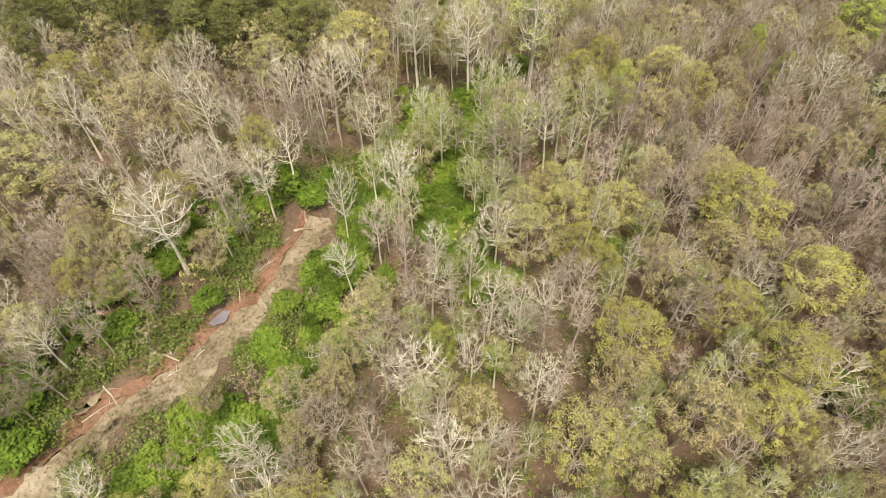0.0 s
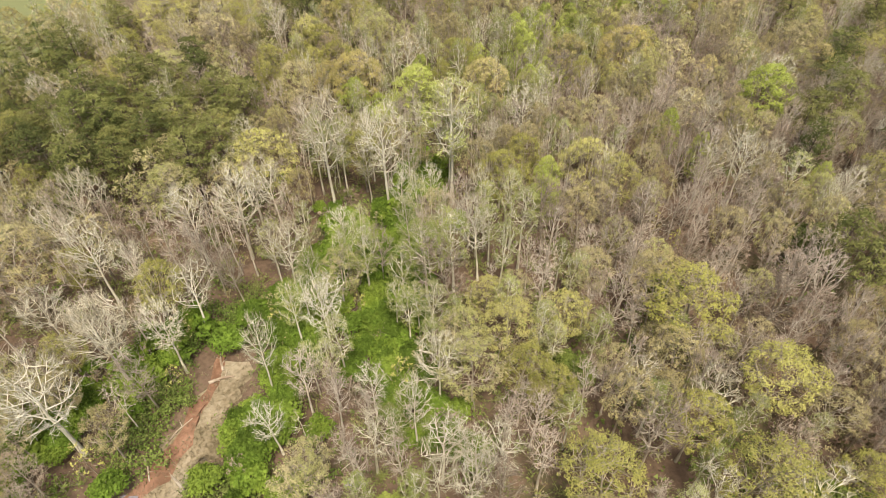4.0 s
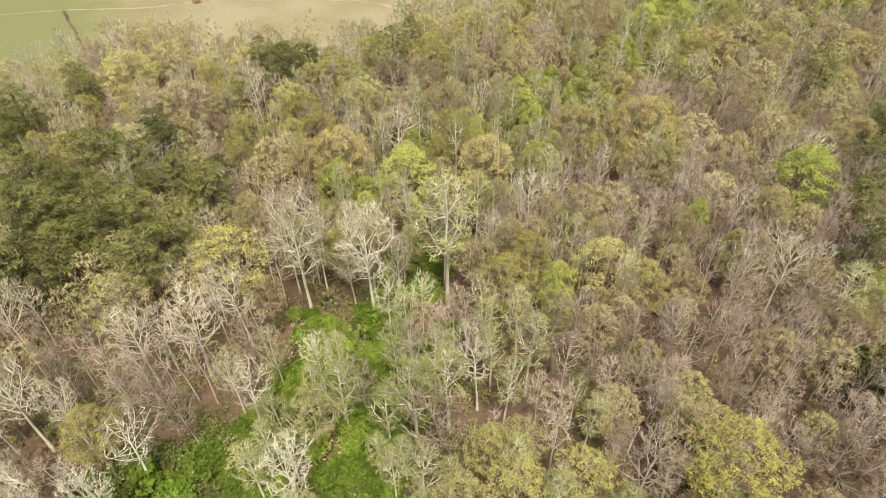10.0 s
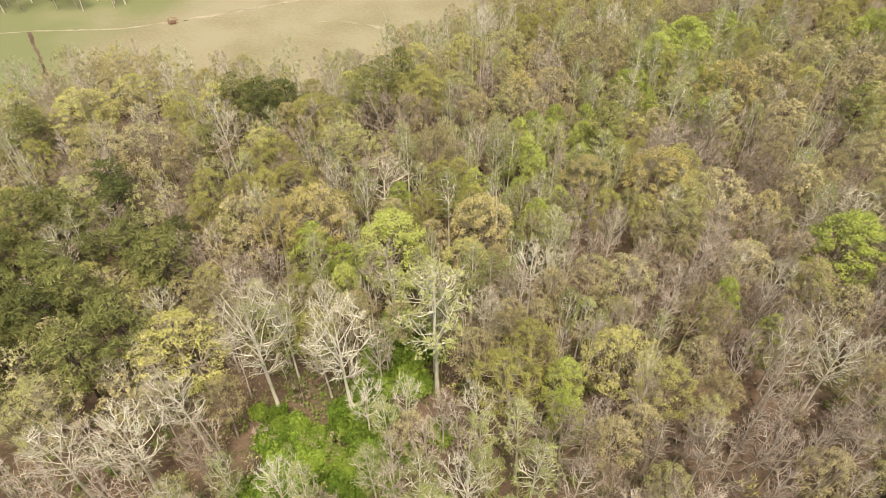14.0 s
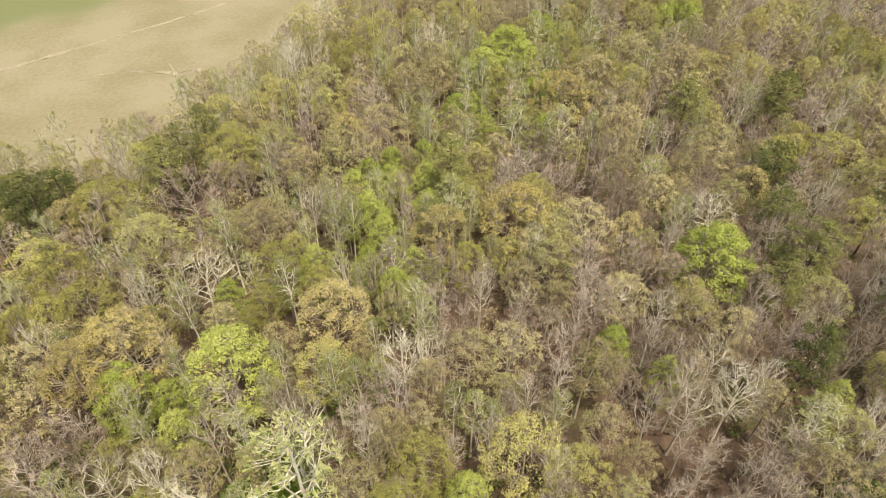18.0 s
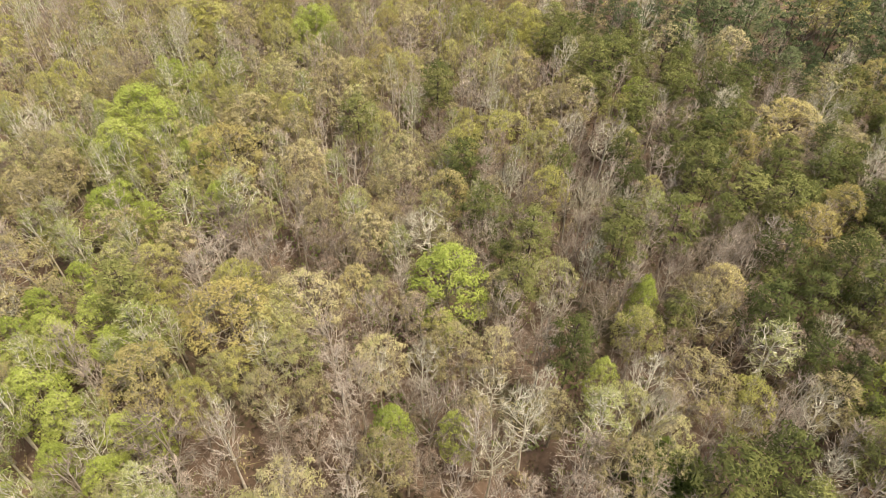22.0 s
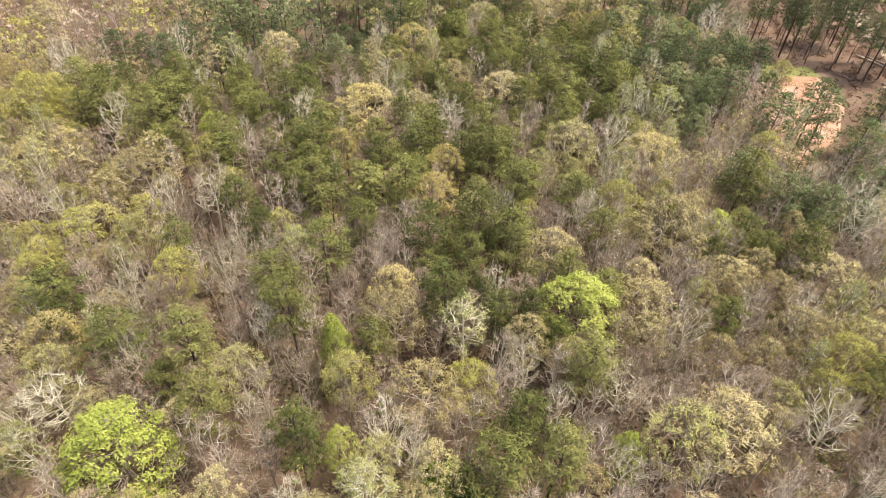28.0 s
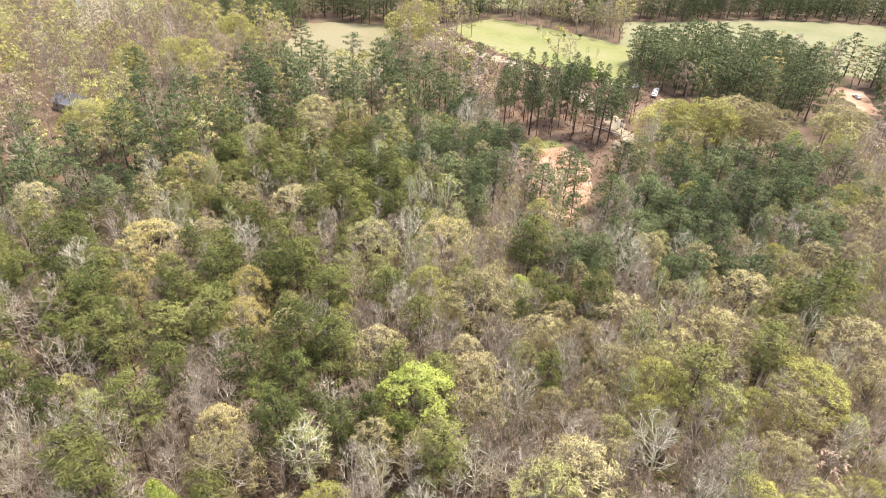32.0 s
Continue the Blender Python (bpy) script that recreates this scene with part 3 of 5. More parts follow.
def fading_pasture():
    """Dry grass that turns green to the west and the north."""
    m = shade("dry and green pasture", [(0.22, 0.195, 0.095), (0.265, 0.228, 0.125), (0.315, 0.272, 0.165)], 0.05, 0.9, bump=0.3)
    t = m.node_tree
    n, k = t.nodes, t.links.new
    geo, split = n.new("ShaderNodeNewGeometry"), n.new("ShaderNodeSeparateXYZ")
    k(geo.outputs["Position"], split.inputs[0])

    def calc(op, p, q):
        node = n.new("ShaderNodeMath")
        node.operation = op
        for i, value in enumerate((p, q)):
            if isinstance(value, float):
                node.inputs[i].default_value = value
            else:
                k(value, node.inputs[i])
        return node.outputs[0]

    west = calc("SUBTRACT", -64.0, split.outputs[0])
    north = calc("SUBTRACT", calc("SUBTRACT", split.outputs[1], 292.0), calc("MULTIPLY", split.outputs[0], 0.42))
    drift = n.new("ShaderNodeTexNoise")
    drift.inputs["Scale"].default_value, drift.inputs["Detail"].default_value = 0.03, 4
    k(geo.outputs["Position"], drift.inputs["Vector"])
    edge = calc("ADD", calc("MAXIMUM", west, north), calc("MULTIPLY", calc("SUBTRACT", drift.outputs[0], 0.5), 60.0))
    fade = n.new("ShaderNodeMapRange")
    fade.inputs["From Min"].default_value, fade.inputs["From Max"].default_value = -14, 14
    fade.interpolation_type = "SMOOTHSTEP"
    k(edge, fade.inputs["Value"])
    mix = n.new("ShaderNodeMix")
    mix.data_type = "RGBA"
    k(fade.outputs[0], mix.inputs["Factor"])
    base = n["Principled BSDF"].inputs["Base Color"]
    k(base.links[0].from_socket, mix.inputs["A"])
    mix.inputs["B"].default_value = (0.19, 0.198, 0.083, 1)
    k(mix.outputs["Result"], base)
    return m


patch("field", FIELD, 0.04, fading_pasture(), "wide field of dry pale grass turning green", "field", 1.5)
WORN = shade("worn pale soil", [(0.25, 0.21, 0.12), (0.34, 0.285, 0.18), (0.42, 0.355, 0.24)], 0.15, 0.5)
TRACK = [(-130, 262), (-83, 261), (-55, 257), (-40, 259), (-22, 263), (-7, 267), (30, 276), (61, 286), (90, 300)]
strip("track", TRACK, [0.5, 0.7, 0.9, 1.6, 1.1, 0.9, 0.7], 0.08, WORN, "pale worn track across the field", "track")
strip("path", [(3, 250), (13, 249), (26, 240), (43, 241), (56, 238), (71, 249), (84, 265)], [0.3, 0.5, 1.6, 0.5, 0.7, 0.4, 1.4], 0.085, WORN, "pale bare streak in the dry grass", "track")
strip("ditch", [(-83, 261), (-76, 245), (-68, 226), (-62, 214)], [1.2, 0.8, 1.0], 0.075, LITTER, "dark weedy ditch through the pasture", "ditch")

CLEARING = [(150, -28), (176, -26), (200, -36), (222, -64), (252, -64), (300, -84), (330, -90), (326, -104), (280, -112), (240, -112), (215, -135), (185, -130), (160, -95), (158, -58)]
patch("clearing", CLEARING, 0.04, shade("bare reddish floor", [(0.09, 0.058, 0.037), (0.145, 0.092, 0.06), (0.21, 0.145, 0.10)], 0.08, 0.9, bump=0.5), "reddish bare floor of the clearing under thin pines", "ground")
patch("clay_bank", [(140, -22), (146, -18), (163, -26), (176, -32), (184, -42), (181, -53), (172, -55), (163, -50), (150, -38)], 0.07, CLAY, "raw orange clay bank of a dug pit", "clay")
patch("grass_patch", [(178, -37), (186, -34), (190, -44), (186, -56), (180, -54), (182, -45)], 0.09, LAWN, "short green grass beside the clay", "grass")
MEADOW = [(335, -112), (277, -106), (245, -116), (222, -118), (214, -130), (236, -148), (262, -178), (300, -170), (345, -150)]
patch("meadow", MEADOW, 0.06, LAWN, "bright green meadow beyond the clearing", "meadow")
strip("road", [(360, -92), (322, -95), (304, -95), (274, -99), (257, -103), (238, -103), (220, -98), (203, -93), (188, -86), (172, -78)], [7, 8, 8, 7.5, 8, 9, 8, 8, 7, 4], 0.085, SAND, "pale sandy road through the clearing", "road")
patch("far_pasture", [(270, 4), (268, -35), (300, -66), (316, -72), (348, -87), (364, -68), (376, -46), (330, -15)], 0.05, HAY, "dry pasture beyond the pines", "field", 2)
patch("far_field", [(250, -152), (242, -168), (232, -190), (216, -212), (194, -228), (172, -242), (150, -300), (228, -385), (256, -350), (276, -316), (288, -276), (299, -240), (309, -222), (285, -196)], 0.05, GREEN_FIELD, "pale green far field", "field", 2)
patch("hill_pasture", [(400, 60), (500, 75), (470, 0), (425, 20)], 0.05, GREEN_FIELD, "far green pasture", "field", 2)
patch("back_meadow", [(365, -175), (420, -160), (400, -235), (355, -230)], 0.05, GREEN_FIELD, "far pale meadow behind trees", "field", 2)
patch("red_yard", [(174, -216), (168, -202), (156, -196), (148, -188), (143, -192), (154, -206), (164, -219)], 0.06, CLAY, "red clay drive with a parked car", "ground")
OPEN = [FIELD, CLEARING, MEADOW, [(270, 4), (268, -35), (300, -66), (316, -72), (348, -87), (364, -68), (376, -46), (330, -15)], [(250, -152), (242, -168), (232, -190), (216, -212), (194, -228), (172, -242), (150, -300), (228, -385), (256, -350), (276, -316), (288, -276), (299, -240), (309, -222), (285, -196)],
        [(400, 60), (500, 75), (470, 0), (425, 20)], [(365, -175), (420, -160), (400, -235), (355, -230)], [(174, -216), (168, -202), (156, -196), (148, -188), (143, -192), (154, -206), (164, -219)]]

# ---- single trees and bushes, along the flight ----
plant("bare", -20.4, 98.3, 20.8, 9.4)
plant("bare", -4.3, 107.2, 28.5, 10.4)
plant("bare", 6.0, 105.2, 26.0, 9.6)
plant("bare", 20.4, 114.4, 19.5, 6.9)
plant("bare", -41.9, 90.0, 20.8, 8.0)
plant("bare", -36.7, 72.1, 22.2, 9.7)
plant("bare", -42.6, 63.3, 23.0, 11.5)
plant("bare", -15.9, 67.5, 20.0, 5.2)
plant("bare", 4.0, 55.4, 18.1, 4.9)
plant("bare", -1.9, 52.8, 16.5, 6.5)
plant("bare", 6.5, 49.7, 14.9, 7.3)
plant("bare", 3.3, 40.5, 15.7, 4.5)
plant("bare", 9.5, 44.9, 15.1, 6.2)
plant("bare", -3.5, 40.0, 15.5, 9.0)
plant("bare", 14.6, 47.4, 15.2, 6.3)
plant("bare", 11.3, 34.6, 17.6, 5.6)
plant("bare", 5.0, 29.0, 16.3, 4.1)
plant("bare", -28.3, 98.6, 17.9, 7.6)
plant("bare", -10.7, 26.4, 17.6, 4.5)
plant("bare", -22.8, 28.5, 17.9, 5.9)
plant("bare", 44.7, 26.3, 16.7, 5.2)
plant("tan", 13.1, 60.2, 15.0, 9.0)
plant("tan", 31.2, 51.5, 16.1, 6.5)
plant("tan", 41.2, 56.9, 14.6, 7.8)
plant("tan", 43.1, 68.3, 17.5, 8.3)
plant("tan", 22.4, 37.2, 14.6, 7.6)
plant("tan", -4.0, 24.7, 16.0, 6.7)
plant("tan", -31.7, 104.8, 17.0, 9.1)
plant("tan", -54.4, 91.3, 18.8, 12.0)
plant("tan", 30.0, 31.5, 17.3, 8.6)
plant("tan", -69.7, 80.3, 16.9, 12.0)
plant("tan", 35.8, 32.4, 15.3, 6.4)
plant("bush", 5.5, 70.0, 4.2, 6.0)
plant("bush", 3.7, 73.1, 3.7, 6.2)
plant("bush", -0.6, 78.8, 3.7, 5.3)
plant("bush", 1.4, 60.4, 4.3, 4.7)
plant("bush", -9.4, 59.8, 4.0, 4.7)
plant("bush", -15.0, 62.3, 4.1, 7.2)
plant("bush", -9.4, 86.4, 3.8, 7.2)
plant("bush", -14.5, 84.6, 4.3, 7.2)
plant("bush", -6.9, 92.7, 3.8, 7.2)
plant("bush", -23.3, 78.9, 3.7, 6.4)
plant("bush", -20.4, 60.5, 3.6, 6.7)
plant("bush", -3.6, 100.8, 4.1, 7.1)
plant("bush", -14.3, 51.7, 3.7, 5.4)
plant("bush", 7.3, 44.1, 4.0, 5.1)
plant("bush", -16.4, 47.5, 4.2, 5.2)
plant("bush", -45.1, 65.7, 4.1, 5.9)
plant("bush", -37.6, 56.6, 3.8, 5.6)
plant("bush", -26.6, 48.2, 3.7, 6.1)
plant("bush", -53.2, 59.0, 4.2, 7.2)
plant("bush", -23.8, 36.4, 4.2, 6.4)
plant("bush", -50.2, 51.8, 3.9, 7.2)
plant("bush", -21.6, 31.0, 3.7, 5.4)
plant("bush", -25.6, 32.6, 3.8, 6.3)
plant("bush", -35.4, 36.8, 4.0, 7.2)
plant("bush", -38.8, 29.5, 4.1, 6.8)
plant("bush", -59.9, 40.7, 4.3, 7.2)
plant("bush", -57.5, 32.7, 4.0, 7.2)
plant("olive", 27.8, 60.5, 8.5, 8.0)
plant("olive", 77.0, 76.8, 10.5, 11.0)
plant("olive", 53.4, 35.4, 9.5, 8.5)
plant("lime", -0.6, 43.8, 12.9, 4.4)
plant("lime", 35.5, 100.1, 14.1, 5.7)
plant("pine", -58.2, 120.6, 18.9, 7.4)
plant("pine", -66.4, 121.8, 19.8, 7.4)
plant("pine", -75.6, 122.9, 18.0, 7.4)
plant("pine", -81.6, 110.4, 19.5, 7.4)
plant("pine", -83.8, 124.0, 19.0, 7.4)
plant("slim", 0.3, 83.8, 18.2, 5.7)
plant("slim", 9.6, 80.8, 19.5, 7.2)
plant("slim", 14.4, 82.5, 19.7, 6.8)
plant("slim", 21.9, 88.1, 16.6, 4.7)
plant("twiggy", -8.8, 44.9, 14.8, 8.1)
plant("twiggy", 14.0, 77.4, 17.1, 8.9)
plant("twiggy", 12.6, 43.5, 15.5, 6.1)
plant("twiggy", 35.0, 65.8, 17.2, 8.2)
plant("twiggy", -10.3, 36.1, 14.9, 4.9)
plant("twiggy", 32.8, 46.0, 17.2, 8.0)
plant("twiggy", 48.1, 55.0, 14.5, 7.7)
plant("twiggy", -31.0, 91.3, 14.9, 7.3)
plant("twiggy", 32.1, 88.9, 17.3, 10.4)
plant("twiggy", -15.4, 33.8, 16.4, 6.4)
plant("twiggy", 17.6, 30.9, 16.1, 7.1)
plant("twiggy", 60.4, 62.9, 17.1, 9.1)
plant("twiggy", -63.6, 80.0, 15.5, 10.3)
plant("yellow", 24.9, 40.9, 15.9, 9.5)
plant("yellow", 47.7, 65.5, 17.9, 12.3)
plant("yellow", 53.2, 50.9, 16.0, 10.3)
plant("yellow", 15.0, 27.4, 16.7, 9.1)
plant("yellow", 42.9, 99.6, 15.6, 10.2)
plant("yellow", 43.2, 39.3, 16.5, 10.2)
plant("yellow", -71.5, 101.4, 16.6, 12.8)
plant("yellow", 39.8, 29.9, 14.9, 7.9)
plant("bare", 28.4, 116.9, 11.2, 5.4)
plant("bare", 74.1, 99.7, 16.1, 6.0)
plant("bare", -29.7, 74.7, 17.1, 6.2)
plant("bush", 12.5, 114.0, 4.3, 6.5)
plant("bush", 15.7, 108.1, 3.6, 6.3)
plant("bush", 8.4, 98.5, 3.8, 7.2)
plant("bush", -11.4, 78.2, 4.1, 5.7)
plant("olive", 48.4, 72.9, 8.0, 6.6)
plant("lime", 34.0, 94.9, 15.4, 5.2)
plant("lime", 44.2, 149.2, 16.0, 7.4)
plant("pine", -23.9, 116.8, 21.3, 7.4)
plant("pine", -31.8, 124.8, 19.7, 7.4)
plant("pine", -37.8, 123.4, 17.7, 7.4)
plant("pine", -42.6, 114.4, 18.8, 7.4)
plant("pine", -46.6, 126.3, 21.0, 7.4)
plant("pine", -50.2, 114.2, 20.6, 7.4)
plant("pine", -51.6, 128.5, 21.4, 7.4)
plant("pine", -53.5, 140.8, 20.5, 7.4)
plant("pine", -61.8, 165.6, 19.7, 7.4)
plant("slim", 18.8, 106.4, 29.0, 9.5)
plant("slim", 22.1, 93.0, 16.0, 5.1)
plant("slim", 13.6, 89.0, 15.8, 4.9)
plant("slim", 26.9, 86.3, 19.4, 5.7)
plant("slim", 0.2, 89.9, 16.9, 3.8)
plant("twiggy", -10.2, 125.5, 16.0, 7.4)
plant("twiggy", 2.9, 87.3, 14.5, 5.7)
plant("twiggy", 40.5, 79.9, 16.3, 6.5)
plant("twiggy", 48.7, 82.1, 14.4, 6.8)
plant("twiggy", -30.3, 142.9, 16.4, 8.0)
plant("yellow", -14.6, 112.7, 16.9, 12.4)
plant("yellow", -32.9, 84.1, 15.2, 7.0)
plant("bare", 27.0, 110.5, 16.5, 4.3)
plant("bare", 51.6, 169.5, 14.5, 6.6)
plant("bare", 35.9, 156.5, 15.2, 4.8)
plant("bare", -1.8, 120.1, 15.3, 6.4)
plant("bare", 13.5, 100.1, 16.0, 4.1)
plant("bare", -20.2, 122.6, 15.1, 5.5)
plant("tan", 28.9, 107.4, 15.8, 6.9)
plant("tan", 48.7, 113.6, 16.4, 8.4)
plant("tan", 58.6, 170.8, 17.3, 10.7)
plant("tan", -39.8, 152.2, 16.7, 11.3)
plant("tan", 74.3, 191.4, 18.0, 9.5)
plant("tan", 69.6, 189.9, 15.5, 7.7)
plant("tan", 77.2, 187.3, 14.7, 8.0)
plant("tan", 72.0, 194.7, 16.5, 7.7)
plant("tan", 78.1, 192.5, 16.2, 7.7)
plant("tan", 72.9, 187.0, 11.9, 7.7)
plant("bush", 18.2, 99.6, 4.1, 5.2)
plant("bush", 0.8, 93.6, 4.3, 4.8)
plant("lime", 14.8, 129.0, 19.0, 11.6)
plant("gold", 4.3, 138.1, 18.3, 11.9)
plant("gold", -3.3, 136.7, 17.4, 8.1)
plant("gold", -38.4, 197.3, 17.1, 12.8)
plant("pine", -20.8, 130.2, 19.7, 7.4)
plant("pine", -26.5, 136.0, 18.1, 7.4)
plant("pine", 24.6, 188.5, 17.8, 4.8)
plant("pine", -37.7, 131.8, 18.7, 7.4)
plant("pine", -6.3, 180.3, 17.7, 7.4)
plant("pine", -39.5, 146.0, 18.4, 7.4)
plant("pine", -43.7, 141.8, 21.5, 7.4)
plant("pine", -29.1, 111.8, 20.8, 7.4)
plant("pine", -52.9, 175.3, 19.1, 7.4)
plant("twiggy", 18.8, 169.0, 17.3, 10.2)
plant("twiggy", 65.5, 105.0, 16.5, 7.1)
plant("twiggy", -31.2, 172.3, 15.5, 10.4)
plant("yellow", 28.7, 194.3, 15.4, 10.1)
plant("yellow", 6.8, 173.0, 16.2, 11.8)
plant("yellow", -9.3, 184.2, 14.4, 7.7)
plant("yellow", -42.7, 180.1, 18.3, 12.8)
plant("bare", 15.2, 146.5, 17.5, 8.9)
plant("bare", 7.4, 147.1, 17.4, 4.9)
plant("bare", 4.2, 116.8, 17.4, 5.4)
plant("tan", 26.1, 151.6, 17.6, 9.5)
plant("tan", 38.2, 178.6, 15.3, 10.1)
plant("tan", 10.7, 155.6, 19.2, 11.9)
plant("tan", 31.9, 112.3, 13.2, 5.5)
plant("tan", 15.3, 114.6, 13.1, 5.4)
plant("tan", 34.6, 108.8, 14.8, 6.2)
plant("tan", 52.4, 193.6, 17.4, 11.0)
plant("tan", -11.2, 141.6, 16.3, 7.3)
plant("tan", -19.8, 160.6, 15.6, 9.5)
plant("tan", -26.9, 163.1, 18.4, 10.7)
plant("tan", 54.5, 99.5, 14.4, 5.9)
plant("lime", 32.8, 143.2, 14.7, 5.7)
plant("lime", 43.8, 143.8, 15.9, 5.8)
plant("gold", 30.2, 130.7, 17.4, 10.4)
plant("pine", 19.7, 182.1, 18.4, 7.4)
plant("pine", 15.3, 177.0, 19.4, 7.4)
plant("pine", -1.0, 177.7, 18.0, 7.4)
plant("pine", -16.5, 164.7, 16.9, 4.8)
plant("pine", -7.6, 173.3, 20.6, 6.4)
plant("pine", -33.1, 153.6, 18.2, 7.4)
plant("pine", -13.1, 182.6, 18.3, 7.4)
plant("slim", 42.4, 127.7, 16.0, 5.2)
plant("twiggy", 20.3, 120.5, 14.7, 5.7)
plant("twiggy", 46.1, 121.9, 15.1, 6.0)
plant("twiggy", 56.4, 180.8, 17.3, 8.9)
plant("twiggy", 84.8, 130.6, 16.3, 6.8)
plant("twiggy", 80.4, 154.3, 15.8, 10.4)
plant("twiggy", 83.0, 148.0, 15.1, 9.0)
plant("twiggy", -4.7, 127.9, 14.5, 7.8)
plant("yellow", -0.5, 149.3, 15.1, 9.1)
plant("yellow", 29.0, 180.9, 16.5, 10.0)
plant("yellow", 62.8, 157.4, 14.2, 7.9)
plant("yellow", -4.1, 160.2, 16.6, 9.7)
plant("yellow", 27.8, 98.9, 15.7, 8.7)
plant("yellow", 48.6, 94.8, 15.7, 7.2)
plant("bare", 57.6, 123.1, 12.8, 5.1)
plant("bare", 53.1, 127.6, 16.4, 4.2)
plant("bare", 43.1, 137.5, 16.6, 5.2)
plant("bare", 41.1, 153.2, 17.7, 4.1)
plant("bare", 71.7, 109.2, 17.2, 4.9)
plant("bare", 45.4, 96.7, 17.8, 4.1)
plant("bare", 65.0, 96.0, 15.9, 6.5)
plant("tan", 74.1, 128.3, 18.8, 10.7)
plant("tan", 64.7, 125.0, 15.4, 8.1)
plant("tan", 88.4, 138.1, 15.2, 8.5)
plant("tan", 72.5, 116.0, 14.3, 8.0)
plant("tan", 39.2, 167.8, 15.7, 9.4)
plant("tan", 70.4, 179.5, 18.4, 11.0)
plant("tan", 107.8, 168.0, 16.2, 10.5)
plant("tan", 27.0, 158.0, 14.2, 7.4)
plant("tan", 37.5, 115.3, 15.5, 4.9)
plant("tan", 99.3, 205.3, 16.6, 10.1)
plant("tan", 121.0, 173.3, 17.4, 11.1)
plant("lime", 72.8, 172.5, 15.1, 8.1)
plant("lime", 62.9, 108.8, 15.2, 5.4)
plant("lime", 96.4, 184.3, 17.6, 9.2)
plant("lime", 86.7, 183.4, 17.3, 10.4)
plant("lime", 97.0, 193.2, 17.2, 12.8)
plant("lime", 148.4, 187.4, 17.1, 7.8)
plant("lime", 144.5, 188.2, 14.7, 6.3)
plant("lime", 148.8, 183.2, 14.0, 6.6)
plant("lime", 148.2, 190.6, 15.7, 6.3)
plant("lime", 151.6, 186.5, 15.4, 6.3)
plant("lime", 145.7, 184.8, 11.3, 6.3)
plant("gold", 64.2, 135.8, 18.7, 11.8)
plant("gold", 52.6, 139.2, 16.3, 9.4)
plant("gold", 79.7, 125.3, 16.0, 5.4)
plant("gold", 94.2, 165.0, 18.6, 12.6)
plant("pine", 60.0, 150.8, 20.9, 7.4)
plant("pine", 114.2, 149.6, 19.4, 6.9)
plant("pine", 131.6, 141.1, 19.2, 7.4)
plant("pine", 158.6, 117.3, 21.3, 7.4)
plant("slim", 57.8, 144.9, 18.7, 6.6)
plant("slim", 78.3, 158.7, 19.0, 7.2)
plant("slim", 84.9, 153.4, 19.3, 7.2)
plant("slim", 106.1, 190.9, 17.8, 7.2)
plant("slim", 40.8, 108.3, 16.3, 3.9)
plant("slim", 49.7, 102.7, 17.6, 3.9)
plant("twiggy", 74.7, 146.8, 15.9, 10.4)
plant("twiggy", 78.9, 140.9, 15.8, 8.3)
plant("twiggy", 66.8, 153.2, 14.2, 7.3)
plant("twiggy", 47.1, 130.1, 17.6, 9.6)
plant("twiggy", 34.7, 170.7, 16.7, 6.9)
plant("twiggy", 108.2, 203.3, 17.1, 10.3)
plant("twiggy", 120.3, 134.6, 14.8, 8.1)
plant("twiggy", 68.8, 87.1, 15.4, 7.2)
plant("yellow", 52.6, 131.2, 15.1, 6.0)
plant("yellow", 30.7, 148.0, 13.9, 5.0)
plant("yellow", 20.5, 136.7, 12.6, 5.4)
plant("bare", 111.0, 115.9, 17.3, 5.9)
plant("bare", 71.4, 94.3, 17.6, 6.7)
plant("bare", 64.2, 129.3, 16.2, 5.0)
plant("tan", 99.8, 124.9, 15.6, 7.5)
plant("tan", 96.9, 100.3, 14.4, 8.0)
plant("tan", 91.4, 130.1, 16.3, 8.2)
plant("tan", 104.6, 132.5, 17.5, 9.0)
plant("tan", 78.4, 102.6, 16.1, 5.9)
plant("tan", 142.6, 117.5, 16.2, 11.0)
plant("tan", 94.7, 144.5, 16.7, 7.6)
plant("tan", 76.7, 108.1, 16.3, 7.7)
plant("tan", 98.1, 151.7, 16.2, 9.1)
plant("tan", 126.5, 163.4, 16.7, 12.0)
plant("lime", 87.0, 114.6, 19.0, 12.0)
plant("lime", 102.1, 88.2, 13.7, 4.4)
plant("lime", 67.5, 101.7, 13.4, 4.7)
plant("pine", 103.4, 116.7, 18.3, 7.4)
plant("pine", 100.1, 107.0, 20.0, 7.4)
plant("pine", 90.6, 104.2, 18.6, 6.5)
plant("pine", 111.2, 124.2, 19.8, 7.4)
plant("pine", 104.4, 93.6, 20.9, 7.0)
plant("pine", 116.1, 88.0, 19.4, 7.4)
plant("pine", 83.3, 93.3, 19.8, 5.9)
plant("pine", 137.2, 144.3, 17.8, 7.4)
plant("pine", 149.9, 104.6, 18.9, 6.9)
plant("pine", 178.1, 134.2, 18.3, 7.4)
plant("pine", 127.5, 53.4, 18.5, 7.4)
plant("pine", 201.2, 58.8, 18.6, 7.4)
plant("pine", 191.7, 49.6, 19.0, 7.4)
plant("slim", 116.2, 183.9, 19.0, 7.2)
plant("twiggy", 112.2, 109.3, 16.2, 6.7)
plant("twiggy", 137.0, 133.9, 15.2, 9.7)
plant("twiggy", 125.3, 138.2, 13.9, 6.6)
plant("twiggy", 89.1, 145.9, 15.6, 6.3)
plant("twiggy", 105.3, 144.2, 16.0, 8.2)
